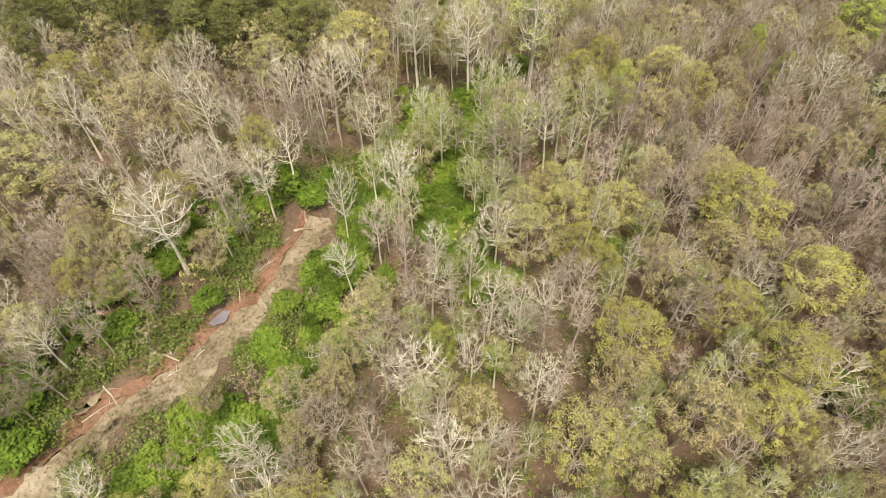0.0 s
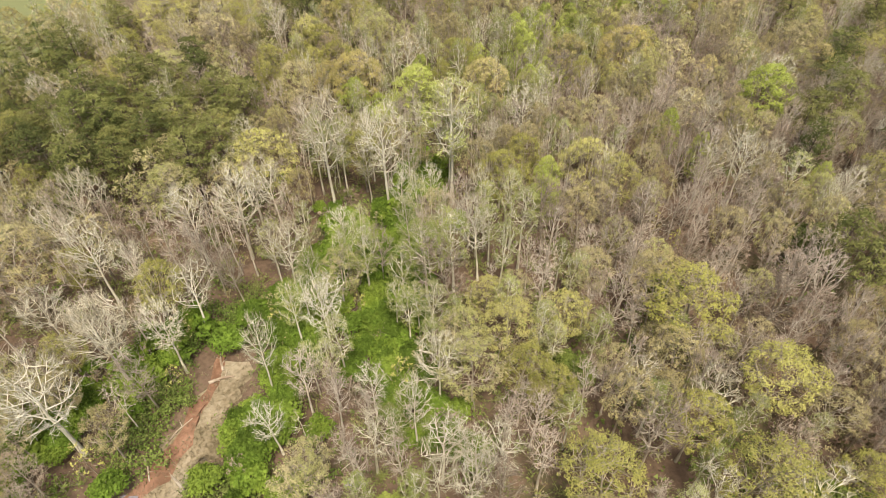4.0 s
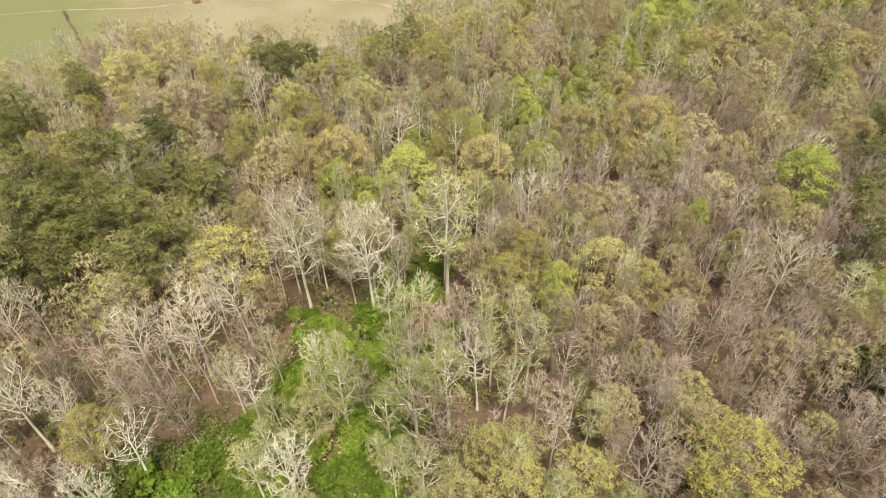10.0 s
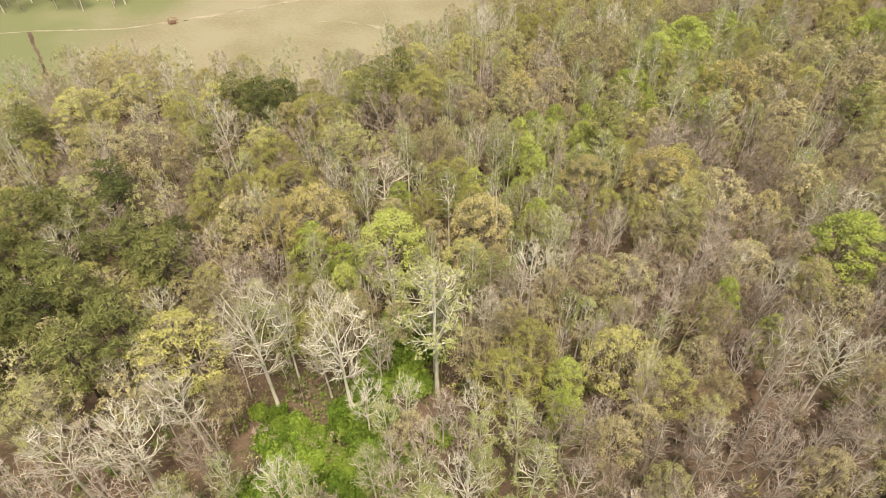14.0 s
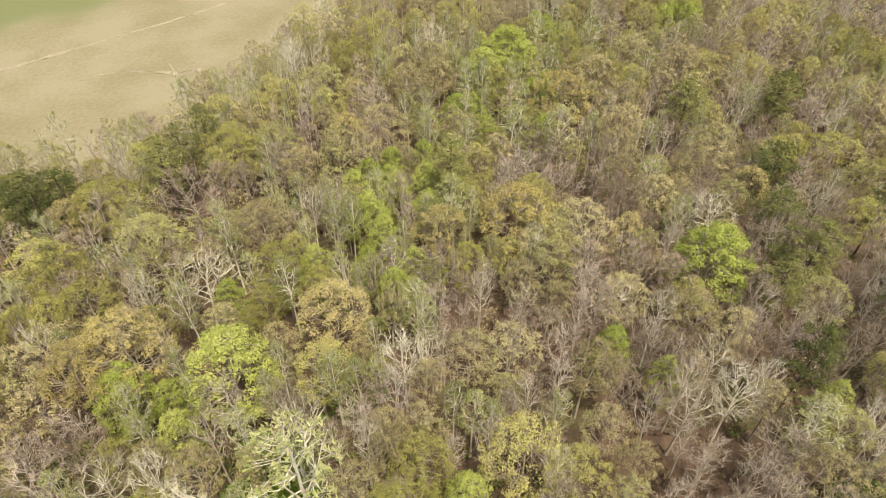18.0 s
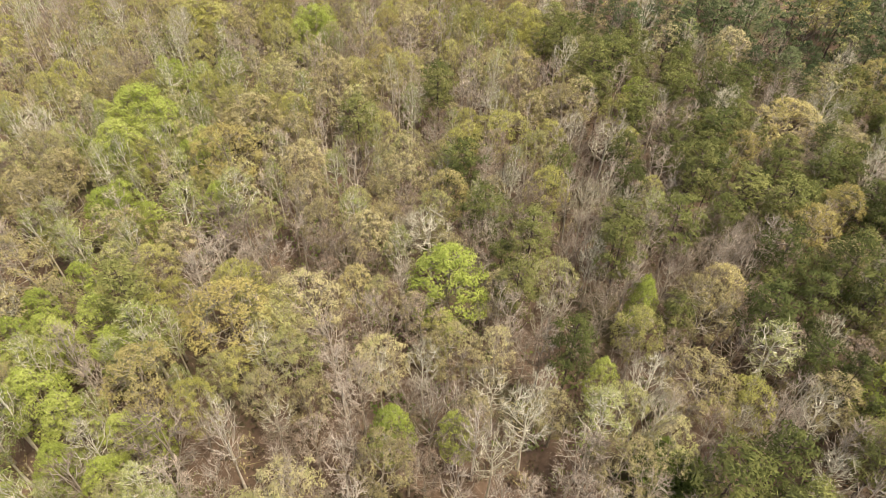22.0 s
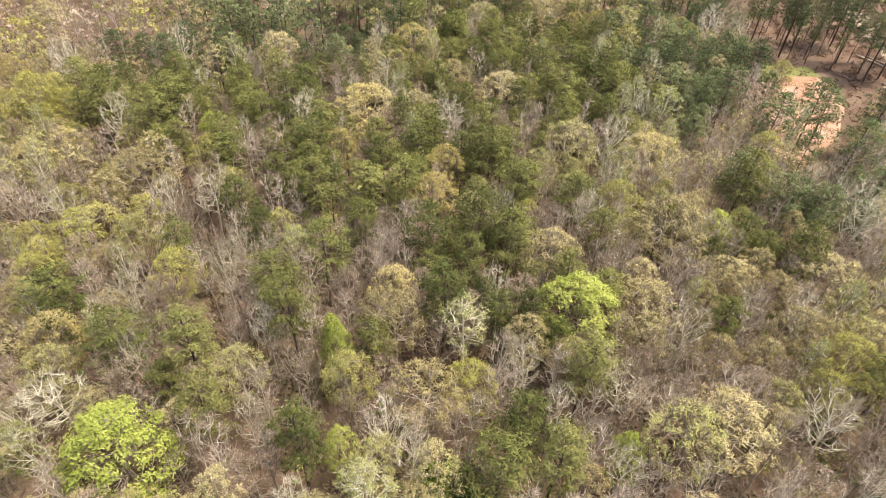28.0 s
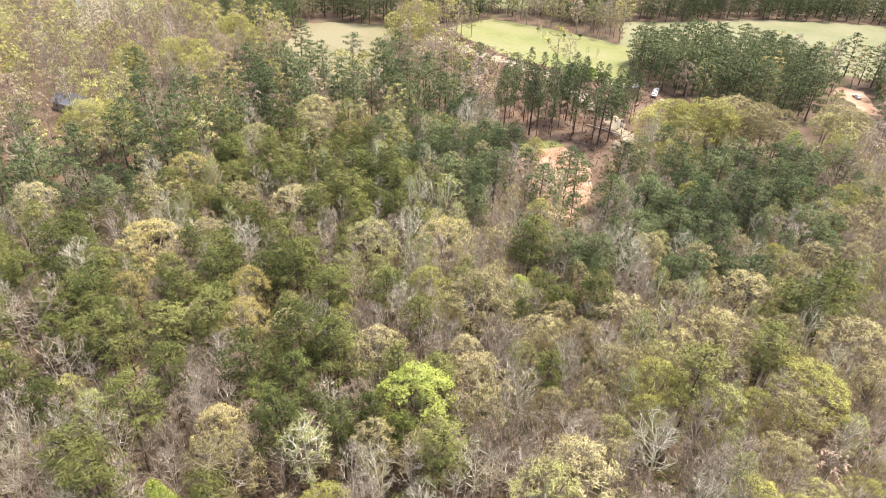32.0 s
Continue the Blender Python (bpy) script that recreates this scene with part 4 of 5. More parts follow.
plant("twiggy", 155.8, 160.1, 15.5, 10.4)
plant("twiggy", 142.5, 166.8, 17.6, 10.4)
plant("yellow", 128.3, 123.5, 15.6, 11.7)
plant("yellow", 173.9, 141.5, 17.6, 8.3)
plant("yellow", 170.3, 143.8, 15.1, 6.7)
plant("yellow", 172.7, 137.3, 14.4, 7.0)
plant("yellow", 174.8, 144.8, 16.2, 6.7)
plant("yellow", 176.7, 139.5, 15.8, 6.7)
plant("yellow", 170.1, 140.0, 11.6, 6.7)
plant("yellow", 170.5, 152.2, 16.8, 8.3)
plant("yellow", 166.8, 154.3, 14.5, 6.7)
plant("yellow", 169.7, 147.9, 13.8, 7.0)
plant("yellow", 171.2, 155.6, 15.5, 6.7)
plant("yellow", 173.5, 150.4, 15.1, 6.7)
plant("yellow", 166.9, 150.4, 11.1, 6.7)
plant("yellow", 151.9, 205.5, 17.6, 8.4)
plant("yellow", 147.6, 206.2, 15.1, 6.8)
plant("yellow", 152.6, 201.2, 14.4, 7.0)
plant("yellow", 151.3, 209.0, 16.2, 6.8)
plant("yellow", 155.3, 204.9, 15.8, 6.8)
plant("yellow", 149.1, 202.6, 11.6, 6.8)
plant("yellow", 139.7, 217.7, 16.4, 12.2)
plant("yellow", 133.5, 217.9, 14.1, 9.9)
plant("yellow", 141.5, 211.5, 13.4, 10.2)
plant("yellow", 138.4, 222.6, 15.0, 9.9)
plant("yellow", 144.8, 217.3, 14.7, 9.9)
plant("yellow", 136.2, 213.0, 10.8, 9.9)
plant("yellow", 132.8, 229.8, 17.0, 12.8)
plant("bare", 116.4, 96.4, 16.7, 4.1)
plant("bare", 121.9, 100.4, 15.1, 4.9)
plant("bare", 115.0, 102.9, 17.6, 4.6)
plant("bare", 103.2, 97.0, 16.0, 5.1)
plant("bare", 136.2, 106.4, 15.5, 8.7)
plant("bare", 120.2, 58.6, 17.8, 4.6)
plant("bare", 176.6, 109.8, 15.4, 5.5)
plant("bare", 78.0, 95.0, 15.4, 4.7)
plant("bare", 190.7, 68.2, 17.0, 5.7)
plant("bare", 90.5, 63.4, 16.8, 5.8)
plant("bare", 83.1, 60.6, 15.6, 4.8)
plant("tan", 112.0, 137.3, 15.8, 7.5)
plant("tan", 89.4, 107.2, 14.8, 5.2)
plant("tan", 187.3, 95.1, 18.1, 9.8)
plant("tan", 108.0, 159.9, 15.7, 9.6)
plant("tan", 77.5, 78.4, 15.0, 6.0)
plant("tan", 80.1, 121.0, 15.2, 4.8)
plant("tan", 75.2, 136.6, 13.1, 4.7)
plant("lime", 99.1, 87.8, 15.5, 4.4)
plant("lime", 159.9, 107.1, 14.1, 5.7)
plant("lime", 84.3, 88.5, 13.6, 4.4)
plant("gold", 146.8, 82.5, 15.7, 6.5)
plant("pine", 111.2, 95.7, 18.0, 7.2)
plant("pine", 129.5, 88.6, 21.2, 7.4)
plant("pine", 97.8, 83.1, 16.2, 5.5)
plant("pine", 148.3, 87.5, 18.4, 7.4)
plant("pine", 110.5, 66.4, 17.7, 5.9)
plant("pine", 164.4, 92.1, 19.4, 7.4)
plant("pine", 170.6, 88.7, 17.6, 7.4)
plant("pine", 165.8, 115.5, 20.5, 7.4)
plant("pine", 187.0, 117.1, 18.7, 7.4)
plant("pine", 166.5, 128.1, 20.3, 7.4)
plant("pine", 98.4, 60.3, 16.7, 4.4)
plant("pine", 192.6, 129.7, 18.0, 7.4)
plant("pine", 158.7, 32.4, 19.7, 7.4)
plant("pine", 181.8, 38.2, 18.3, 7.4)
plant("pine", 158.8, 21.5, 19.4, 7.4)
plant("pine", 172.7, 26.1, 18.9, 7.4)
plant("pine", 206.5, 28.9, 17.8, 7.4)
plant("slim", 115.7, 91.9, 18.8, 5.2)
plant("slim", 75.9, 86.5, 18.6, 6.7)
plant("slim", 93.3, 135.2, 16.3, 5.6)
plant("twiggy", 108.1, 87.6, 14.6, 6.0)
plant("twiggy", 98.5, 93.9, 14.0, 5.6)
plant("twiggy", 143.9, 97.9, 17.8, 10.3)
plant("twiggy", 152.0, 130.6, 14.8, 8.4)
plant("twiggy", 84.1, 107.4, 12.9, 5.1)
plant("twiggy", 79.1, 73.1, 13.1, 4.6)
plant("twiggy", 187.5, 157.1, 18.4, 10.4)
plant("yellow", 147.5, 108.4, 15.7, 8.0)
plant("yellow", 92.9, 86.5, 15.8, 7.0)
plant("bare", 104.3, 62.6, 15.5, 5.3)
plant("bare", 161.9, 69.6, 15.8, 6.3)
plant("bare", 85.3, 71.8, 15.0, 4.1)
plant("bare", 158.7, 89.1, 16.5, 7.2)
plant("bare", 83.6, 82.6, 17.1, 5.5)
plant("bare", 79.3, 80.7, 17.5, 4.6)
plant("bare", 93.8, 27.2, 16.2, 5.2)
plant("bare", 88.4, 99.5, 15.7, 4.2)
plant("bare", 101.8, 114.0, 16.7, 4.1)
plant("bare", 96.5, 122.6, 15.1, 8.0)
plant("bare", 93.5, 125.7, 15.6, 5.6)
plant("tan", 109.3, 52.6, 17.4, 9.5)
plant("tan", 99.6, 79.4, 17.6, 9.3)
plant("tan", 158.1, 65.4, 16.1, 10.0)
plant("tan", 90.0, 76.5, 15.9, 10.4)
plant("tan", 93.7, 61.0, 15.3, 6.4)
plant("tan", 173.2, 54.7, 15.2, 9.4)
plant("tan", 73.9, 48.6, 17.0, 9.5)
plant("tan", 211.0, 148.8, 17.6, 11.7)
plant("lime", 97.6, 51.5, 17.6, 12.2)
plant("lime", 112.5, 21.1, 14.5, 6.9)
plant("lime", 76.5, 53.8, 13.1, 4.9)
plant("gold", 126.7, 68.8, 17.1, 8.1)
plant("gold", 136.4, 64.7, 16.2, 7.5)
plant("gold", 108.2, 78.1, 15.0, 7.0)
plant("gold", 158.7, 75.4, 17.3, 12.6)
plant("gold", 185.2, 61.8, 19.0, 11.4)
plant("pine", 114.9, 71.7, 20.8, 7.4)
plant("pine", 111.5, 59.1, 20.7, 7.4)
plant("pine", 117.4, 63.0, 21.1, 7.4)
plant("pine", 103.2, 71.5, 19.8, 7.4)
plant("pine", 130.7, 72.5, 19.2, 7.4)
plant("pine", 130.9, 80.3, 18.6, 7.4)
plant("pine", 136.1, 55.8, 19.9, 7.4)
plant("pine", 122.8, 44.0, 17.7, 7.4)
plant("pine", 87.2, 55.8, 19.2, 6.9)
plant("pine", 80.1, 66.7, 19.7, 6.3)
plant("pine", 102.4, 13.2, 19.2, 7.4)
plant("pine", 115.8, 7.7, 18.6, 7.4)
plant("pine", 120.2, 12.6, 21.3, 7.4)
plant("pine", 75.3, 71.3, 19.1, 7.4)
plant("pine", 75.1, 64.4, 19.8, 6.0)
plant("slim", 97.7, 69.8, 17.4, 7.2)
plant("slim", 188.3, 102.6, 17.5, 6.3)
plant("twiggy", 105.2, 44.8, 14.3, 7.4)
plant("twiggy", 175.1, 77.8, 16.5, 9.2)
plant("twiggy", 191.4, 84.2, 17.4, 8.2)
plant("twiggy", 85.0, 40.8, 14.5, 6.3)
plant("twiggy", 81.7, 28.6, 14.7, 6.3)
plant("yellow", 89.0, 70.0, 13.7, 7.0)
plant("bare", 150.8, 17.2, 16.3, 6.8)
plant("bare", 119.0, 42.7, 16.7, 5.2)
plant("bare", 113.5, -7.8, 16.4, 7.4)
plant("bare", 154.0, 59.4, 17.4, 7.1)
plant("bare", 105.3, -16.5, 16.7, 6.1)
plant("bare", 97.5, -28.3, 16.7, 6.1)
plant("bare", 223.4, 93.6, 15.0, 9.0)
plant("tan", 139.9, 37.7, 17.6, 11.0)
plant("tan", 109.0, 31.0, 18.3, 11.7)
plant("tan", 162.6, 48.0, 16.7, 12.0)
plant("tan", 195.2, 0.8, 17.0, 7.9)
plant("tan", 96.5, 43.5, 15.4, 10.2)
plant("tan", 214.6, 15.4, 16.2, 11.5)
plant("tan", 213.4, 21.1, 13.9, 9.3)
plant("tan", 209.3, 12.4, 13.3, 9.7)
plant("tan", 218.7, 17.7, 14.9, 9.3)
plant("tan", 215.4, 10.6, 14.6, 9.3)
plant("tan", 209.4, 17.6, 10.7, 9.3)
plant("tan", 95.8, 12.3, 15.8, 12.0)
plant("tan", 201.1, 42.5, 16.9, 10.9)
plant("tan", 91.0, -12.7, 17.4, 11.4)
plant("tan", 91.8, -58.7, 16.0, 12.0)
plant("tan", 83.7, 1.1, 17.5, 12.0)
plant("tan", 152.4, -104.5, 17.5, 12.4)
plant("tan", 155.1, -98.8, 15.0, 10.0)
plant("tan", 145.9, -103.6, 14.3, 10.4)
plant("tan", 157.5, -105.3, 16.1, 10.0)
plant("tan", 149.9, -109.1, 15.7, 10.0)
plant("tan", 149.4, -99.3, 11.5, 10.0)
plant("tan", 141.7, -103.1, 18.5, 12.6)
plant("tan", 144.7, -97.5, 15.9, 10.1)
plant("tan", 135.1, -101.9, 15.2, 10.5)
plant("tan", 146.8, -104.2, 17.1, 10.1)
plant("tan", 139.0, -107.7, 16.7, 10.1)
plant("tan", 138.9, -97.7, 12.2, 10.1)
plant("tan", 74.2, 40.2, 16.9, 10.4)
plant("tan", 132.3, -134.7, 16.0, 12.6)
plant("tan", 135.9, -129.4, 13.7, 10.1)
plant("tan", 126.0, -132.9, 13.1, 10.5)
plant("tan", 137.3, -136.2, 14.7, 10.1)
plant("tan", 129.3, -139.0, 14.4, 10.1)
plant("tan", 130.1, -129.1, 10.5, 10.1)
plant("tan", 68.1, -14.8, 17.2, 12.0)
plant("yellow", 162.8, -82.3, 16.5, 13.4)
plant("yellow", 165.2, -75.8, 14.2, 10.8)
plant("yellow", 155.7, -82.0, 13.6, 11.2)
plant("yellow", 168.3, -82.6, 15.2, 10.8)
plant("yellow", 160.7, -87.5, 14.9, 10.8)
plant("yellow", 159.1, -77.0, 10.9, 10.8)
plant("lime", 129.8, -99.3, 14.8, 6.1)
plant("gold", 132.8, 23.0, 16.2, 12.8)
plant("gold", 193.7, 9.9, 16.4, 6.7)
plant("pine", 199.4, -44.3, 22.3, 7.4)
plant("pine", 192.8, -50.4, 23.4, 7.4)
plant("pine", 197.8, -65.3, 22.0, 7.4)
plant("pine", 186.5, -65.1, 24.0, 7.4)
plant("pine", 180.0, -67.7, 17.7, 7.4)
plant("pine", 175.5, -65.8, 22.3, 7.4)
plant("pine", 176.0, -71.1, 18.5, 7.4)
plant("pine", 197.2, -71.4, 21.2, 7.4)
plant("pine", 149.1, -29.2, 14.4, 7.4)
plant("pine", 152.7, -3.8, 20.0, 7.4)
plant("pine", 138.8, -6.2, 20.9, 7.4)
plant("pine", 127.0, -16.4, 20.7, 7.4)
plant("pine", 142.2, -18.4, 21.3, 7.4)
plant("pine", 124.2, -26.9, 19.2, 7.4)
plant("pine", 141.6, -36.3, 19.1, 7.4)
plant("pine", 232.6, -57.3, 21.4, 7.4)
plant("pine", 114.0, -33.6, 21.0, 7.4)
plant("pine", 226.1, -70.2, 17.9, 7.4)
plant("pine", 132.0, -46.2, 21.2, 7.4)
plant("pine", 107.7, -43.3, 21.5, 7.4)
plant("pine", 114.4, -49.9, 19.6, 7.4)
plant("pine", 129.4, -58.0, 17.7, 7.4)
plant("pine", 129.1, -69.5, 18.9, 7.4)
plant("pine", 106.9, -62.2, 18.4, 7.4)
plant("pine", 122.9, -76.0, 18.3, 7.4)
plant("pine", 83.0, -15.6, 18.5, 7.4)
plant("pine", 297.1, -11.8, 20.9, 7.4)
plant("pine", 112.6, -77.0, 19.0, 7.4)
plant("pine", 78.5, 15.3, 20.5, 7.4)
plant("pine", 80.0, -28.5, 19.7, 7.4)
plant("pine", 78.9, -18.4, 20.4, 7.4)
plant("pine", 76.2, -0.5, 19.6, 7.4)
plant("pine", 278.4, 55.1, 20.1, 7.4)
plant("slim", 148.1, 14.4, 19.0, 7.2)
plant("twiggy", 104.6, 36.6, 16.2, 7.8)
plant("twiggy", 98.1, -41.9, 16.2, 10.4)
plant("twiggy", 109.3, -90.1, 15.9, 10.4)
plant("twiggy", 283.8, 65.2, 18.2, 10.4)
plant("yellow", 314.5, -73.7, 15.7, 13.4)
plant("yellow", 314.0, -66.9, 13.5, 10.8)
plant("yellow", 307.9, -76.3, 12.9, 11.2)
plant("yellow", 319.6, -71.7, 14.5, 10.8)
plant("yellow", 314.6, -79.3, 14.2, 10.8)
plant("yellow", 308.9, -70.4, 10.4, 10.8)
plant("yellow", 337.2, -94.0, 15.3, 13.4)
plant("yellow", 336.8, -87.2, 13.1, 10.8)
plant("yellow", 330.5, -96.5, 12.5, 11.2)
plant("yellow", 342.4, -92.2, 14.1, 10.8)
plant("yellow", 337.2, -99.7, 13.7, 10.8)
plant("yellow", 331.6, -90.6, 10.1, 10.8)
plant("yellow", 99.1, -61.2, 15.2, 9.6)
plant("yellow", 81.9, 17.8, 16.1, 8.3)
plant("yellow", 101.4, -73.4, 15.0, 10.1)
plant("yellow", 155.8, -94.0, 18.2, 13.4)
plant("yellow", 158.5, -87.8, 15.6, 10.8)
plant("yellow", 148.7, -93.3, 14.9, 11.2)
plant("yellow", 161.3, -94.7, 16.7, 10.8)
plant("yellow", 153.3, -99.1, 16.3, 10.8)
plant("yellow", 152.4, -88.5, 12.0, 10.8)
plant("yellow", 323.0, 8.5, 18.5, 13.4)
plant("yellow", 320.8, 14.9, 15.9, 10.8)
plant("yellow", 317.3, 4.3, 15.2, 11.2)
plant("yellow", 327.5, 11.7, 17.1, 10.8)
plant("yellow", 324.6, 3.1, 16.7, 10.8)
plant("yellow", 316.7, 10.2, 12.2, 10.8)
plant("yellow", 240.7, 75.2, 16.4, 12.0)
plant("yellow", 237.6, 80.4, 14.1, 9.7)
plant("yellow", 236.5, 70.4, 13.4, 10.1)
plant("yellow", 244.1, 78.8, 15.1, 9.7)
plant("yellow", 243.2, 70.7, 14.8, 9.7)
plant("yellow", 234.9, 75.5, 10.8, 9.7)
plant("yellow", 301.0, 33.2, 16.3, 13.4)
plant("yellow", 298.4, 39.5, 14.0, 10.8)
plant("yellow", 295.6, 28.6, 13.3, 11.2)
plant("yellow", 305.3, 36.7, 15.0, 10.8)
plant("yellow", 303.0, 27.9, 14.6, 10.8)
plant("yellow", 294.7, 34.5, 10.7, 10.8)
plant("yellow", 303.2, 53.1, 15.6, 9.4)
plant("yellow", 301.0, 57.4, 13.4, 7.6)
plant("yellow", 299.7, 49.6, 12.8, 7.9)
plant("yellow", 306.0, 55.8, 14.3, 7.6)
plant("yellow", 304.9, 49.5, 14.0, 7.6)
plant("yellow", 298.7, 53.7, 10.3, 7.6)
plant("yellow", 68.4, -0.4, 16.4, 12.5)

# yellow-green crowns along the edge of the field
for x, y, h, w in ((-43.5, 184.6, 15.0, 9.5), (-34.5, 191.5, 15.5, 10.5), (-25.0, 184.0, 14.5, 9.0), (3.0, 173.5, 15.0, 9.0), (28.3, 177.1, 15.0, 9.5), (-6.2, 158.2, 15.5, 10.5), (11.5, 162.0, 14.5, 8.0)):
    plant("yellow", x, y, h, w)
# bright green brush and young trees round the meadow
for x, y, h, w in ((234.5, -112.0, 4.0, 7.5), (234.0, -119.5, 4.5, 8.5), (227.0, -121.0, 3.6, 7.0), (230.0, -115.0, 3.4, 6.0)):
    plant("bush", x, y, h, w)
for x, y, h, w in ((308.0, -154.1, 3.0, 2.2), (286.1, -164.7, 3.4, 2.4), (285.7, -141.8, 3.0, 2.0), (291.5, -158.2, 2.6, 2.0)):
    plant("olive", x, y, h, w)
for x, y, h, w in ((289.6, -141.4, 6.0, 2.4), (257.1, -141.2, 5.5, 2.2), (253.6, -144.2, 5.0, 2.0), (300.0, -148.0, 6.0, 2.4)):
    plant("slim", x, y, h, w)
# slender pines left standing in the clearing
sown = random.Random(11)
spots = []
while len(spots) < 50:
    x, y = sown.uniform(172, 232), sown.uniform(-108, -44)
    if inside(x, y, [(182, -54), (206, -46), (228, -62), (226, -98), (196, -108), (176, -84), (180, -64)]) and all(math.hypot(x - p, y - q) > 3.4 for p, q in spots):
        spots.append((x, y))
        plant("pine", x, y, sown.uniform(14, 19), sown.uniform(2.9, 4.1))

# ---- the wood between them ----
PINE_STANDS = [(-45, 134, 28, 24), (180, 112, 32, 24), (146, 92, 16, 12), (170, 62, 42, 45), (205, 60, 60, 70), (190, 10, 45, 40), (230, -5, 60, 40), (112, -52, 24, 48), (105, -18, 20, 16), (215, -165, 50, 45), (170, -175, 45, 30), (-85, 150, 30, 30), (200, -165, 60, 45), (300, -345, 75, 75), (350, -260, 60, 60), (240, -400, 60, 35), (330, -195, 30, 20)]
MAUVE = [(100, 78, 38, 40), (125, 85, 25, 30), (62, 85, 28, 26), (80, 60, 25, 25), (70, 110, 20, 20)]


def stand(x, y, stands):
    return max((1 - ((x - a) / p) ** 2 - ((y - b) / q) ** 2) for a, b, p, q in stands)


DAMP = [(8, 126), (32, 144), (45, 147), (60, 158), (80, 165), (97, 193), (114, 194)]


def mixture(x, y, pick):
    """Which kind grows at a spot of the wood."""
    s = stand(x, y, PINE_STANDS) + 0.5 * noise.noise(Vector((x * 0.05, y * 0.05, 9)))
    if (y < -225 or x > 345 and y < 0) and pick < 0.75:
        return "pine"
    if s > 0.3 and y < -110 and pick < 0.9:
        return "pine"
    if s > 0.35 and pick < 0.6 or s > 0.1 and pick < 0.3:
        return "pine"
    if 92 < x < 250 and y < 115 and pick < 0.14:
        return "pine"
    q = (pick * 7.31 + 0.137) % 1.0
    if away(x, y, DAMP) < 13:
        table = (("slim", 0.26), ("lime", 0.24), ("yellow", 0.2), ("tan", 0.18), ("plume", 0.12))
    elif stand(x, y, MAUVE) > 0:
        table = (("plume", 0.36), ("twiggy", 0.24), ("rosy", 0.14), ("tan", 0.16), ("bare", 0.06), ("yellow", 0.04))
    elif x < -12 and y < 125:
        table = (("tan", 0.36), ("plume", 0.2), ("twiggy", 0.12), ("bare", 0.18), ("rosy", 0.06), ("yellow", 0.08))
    elif x < 45 and y < 120:
        table = (("slim", 0.26), ("plume", 0.28), ("bare", 0.2), ("tan", 0.14), ("yellow", 0.12))
    elif y > 120:
        table = (("tan", 0.36), ("plume", 0.16), ("rosy", 0.06), ("yellow", 0.2), ("slim", 0.14), ("bare", 0.05), ("gold", 0.03))
    else:
        table = (("tan", 0.32), ("plume", 0.26), ("rosy", 0.14), ("twiggy", 0.04), ("bare", 0.08), ("slim", 0.06), ("yellow", 0.09), ("gold", 0.01))
    if x > 195 or y < -110:
        table = (("tan", 0.36), ("rosy", 0.2), ("yellow", 0.2), ("twiggy", 0.12), ("plume", 0.1), ("gold", 0.02))
    for kind, share in table:
        q -= share
        if q < 0:
            return kind
    return table[0][0]


grid = {}
for x, y, w in SPOTS:
    grid.setdefault((int(x // 8), int(y // 8)), []).append((x, y, w))


def free(x, y, w, tight):
    for i in range(int(x // 8) - 1, int(x // 8) + 2):
        for j in range(int(y // 8) - 1, int(y // 8) + 2):
            for a, b, c in grid.get((i, j), ()):
                if math.hypot(a - x, b - y) < tight * (w + c) / 2:
                    return False
    return True


LANE = [(136, -140), (124, -142), (146, -198), (180, -226), (170, -188)]


def over_creek(x, y, h):
    """Whether a tree of this height would lean its crown out over the creek's open strip."""
    return -80 < x < -10 and y < 90 and any(away(x * (1 + k * h / 82), y * (1 + k * h / 82), CREEK) < 5.5 for k in (0.25, 0.55, 0.85))


pick = random.Random(5)
WET = ([(-4, 104), (-5, 95), (-9, 86), (-16, 80), (-17, 64), (-18, 54), (-26, 37), (-29, 31), (-40, 26)], [(0, 103), (6, 96), (4, 84), (0, 74), (3, 60), (10, 52)], [(-52, 62), (-46, 68), (-38, 74), (-30, 84)], [(-70, 34), (-62, 44), (-56, 54)], [(7, 103), (14, 112), (16, 122)])
FAR = {kind: [] for kind in KINDS}
SIZES = {"bare": (20, 6.8), "plume": (18, 4.4), "twiggy": (16.5, 5.4), "tan": (16.5, 6.8), "rosy": (16, 5.8), "yellow": (16.5, 7.4), "lime": (16, 6.8), "gold": (17.5, 7.6), "slim": (19, 4.4), "pine": (18, 5.6), "dark_pine": (18.5, 6.0)}
NEAR = []
DOMES = [(128, -78), (150, -66), (190, -88), (186, -126), (150, -150), (120, -118)]
GLADE = [(122, -6), (150, -18), (165, -24), (164, -62), (146, -44)]
COPSE = [(-100, 276), (-58, 272), (-50, 284), (-60, 300), (-105, 305)]
MIDDLE = [(-55, 35), (0, 40), (50, 32), (62, 80), (20, 110), (60, 130), (100, 110), (105, 70), (90, 20), (78, -35)]
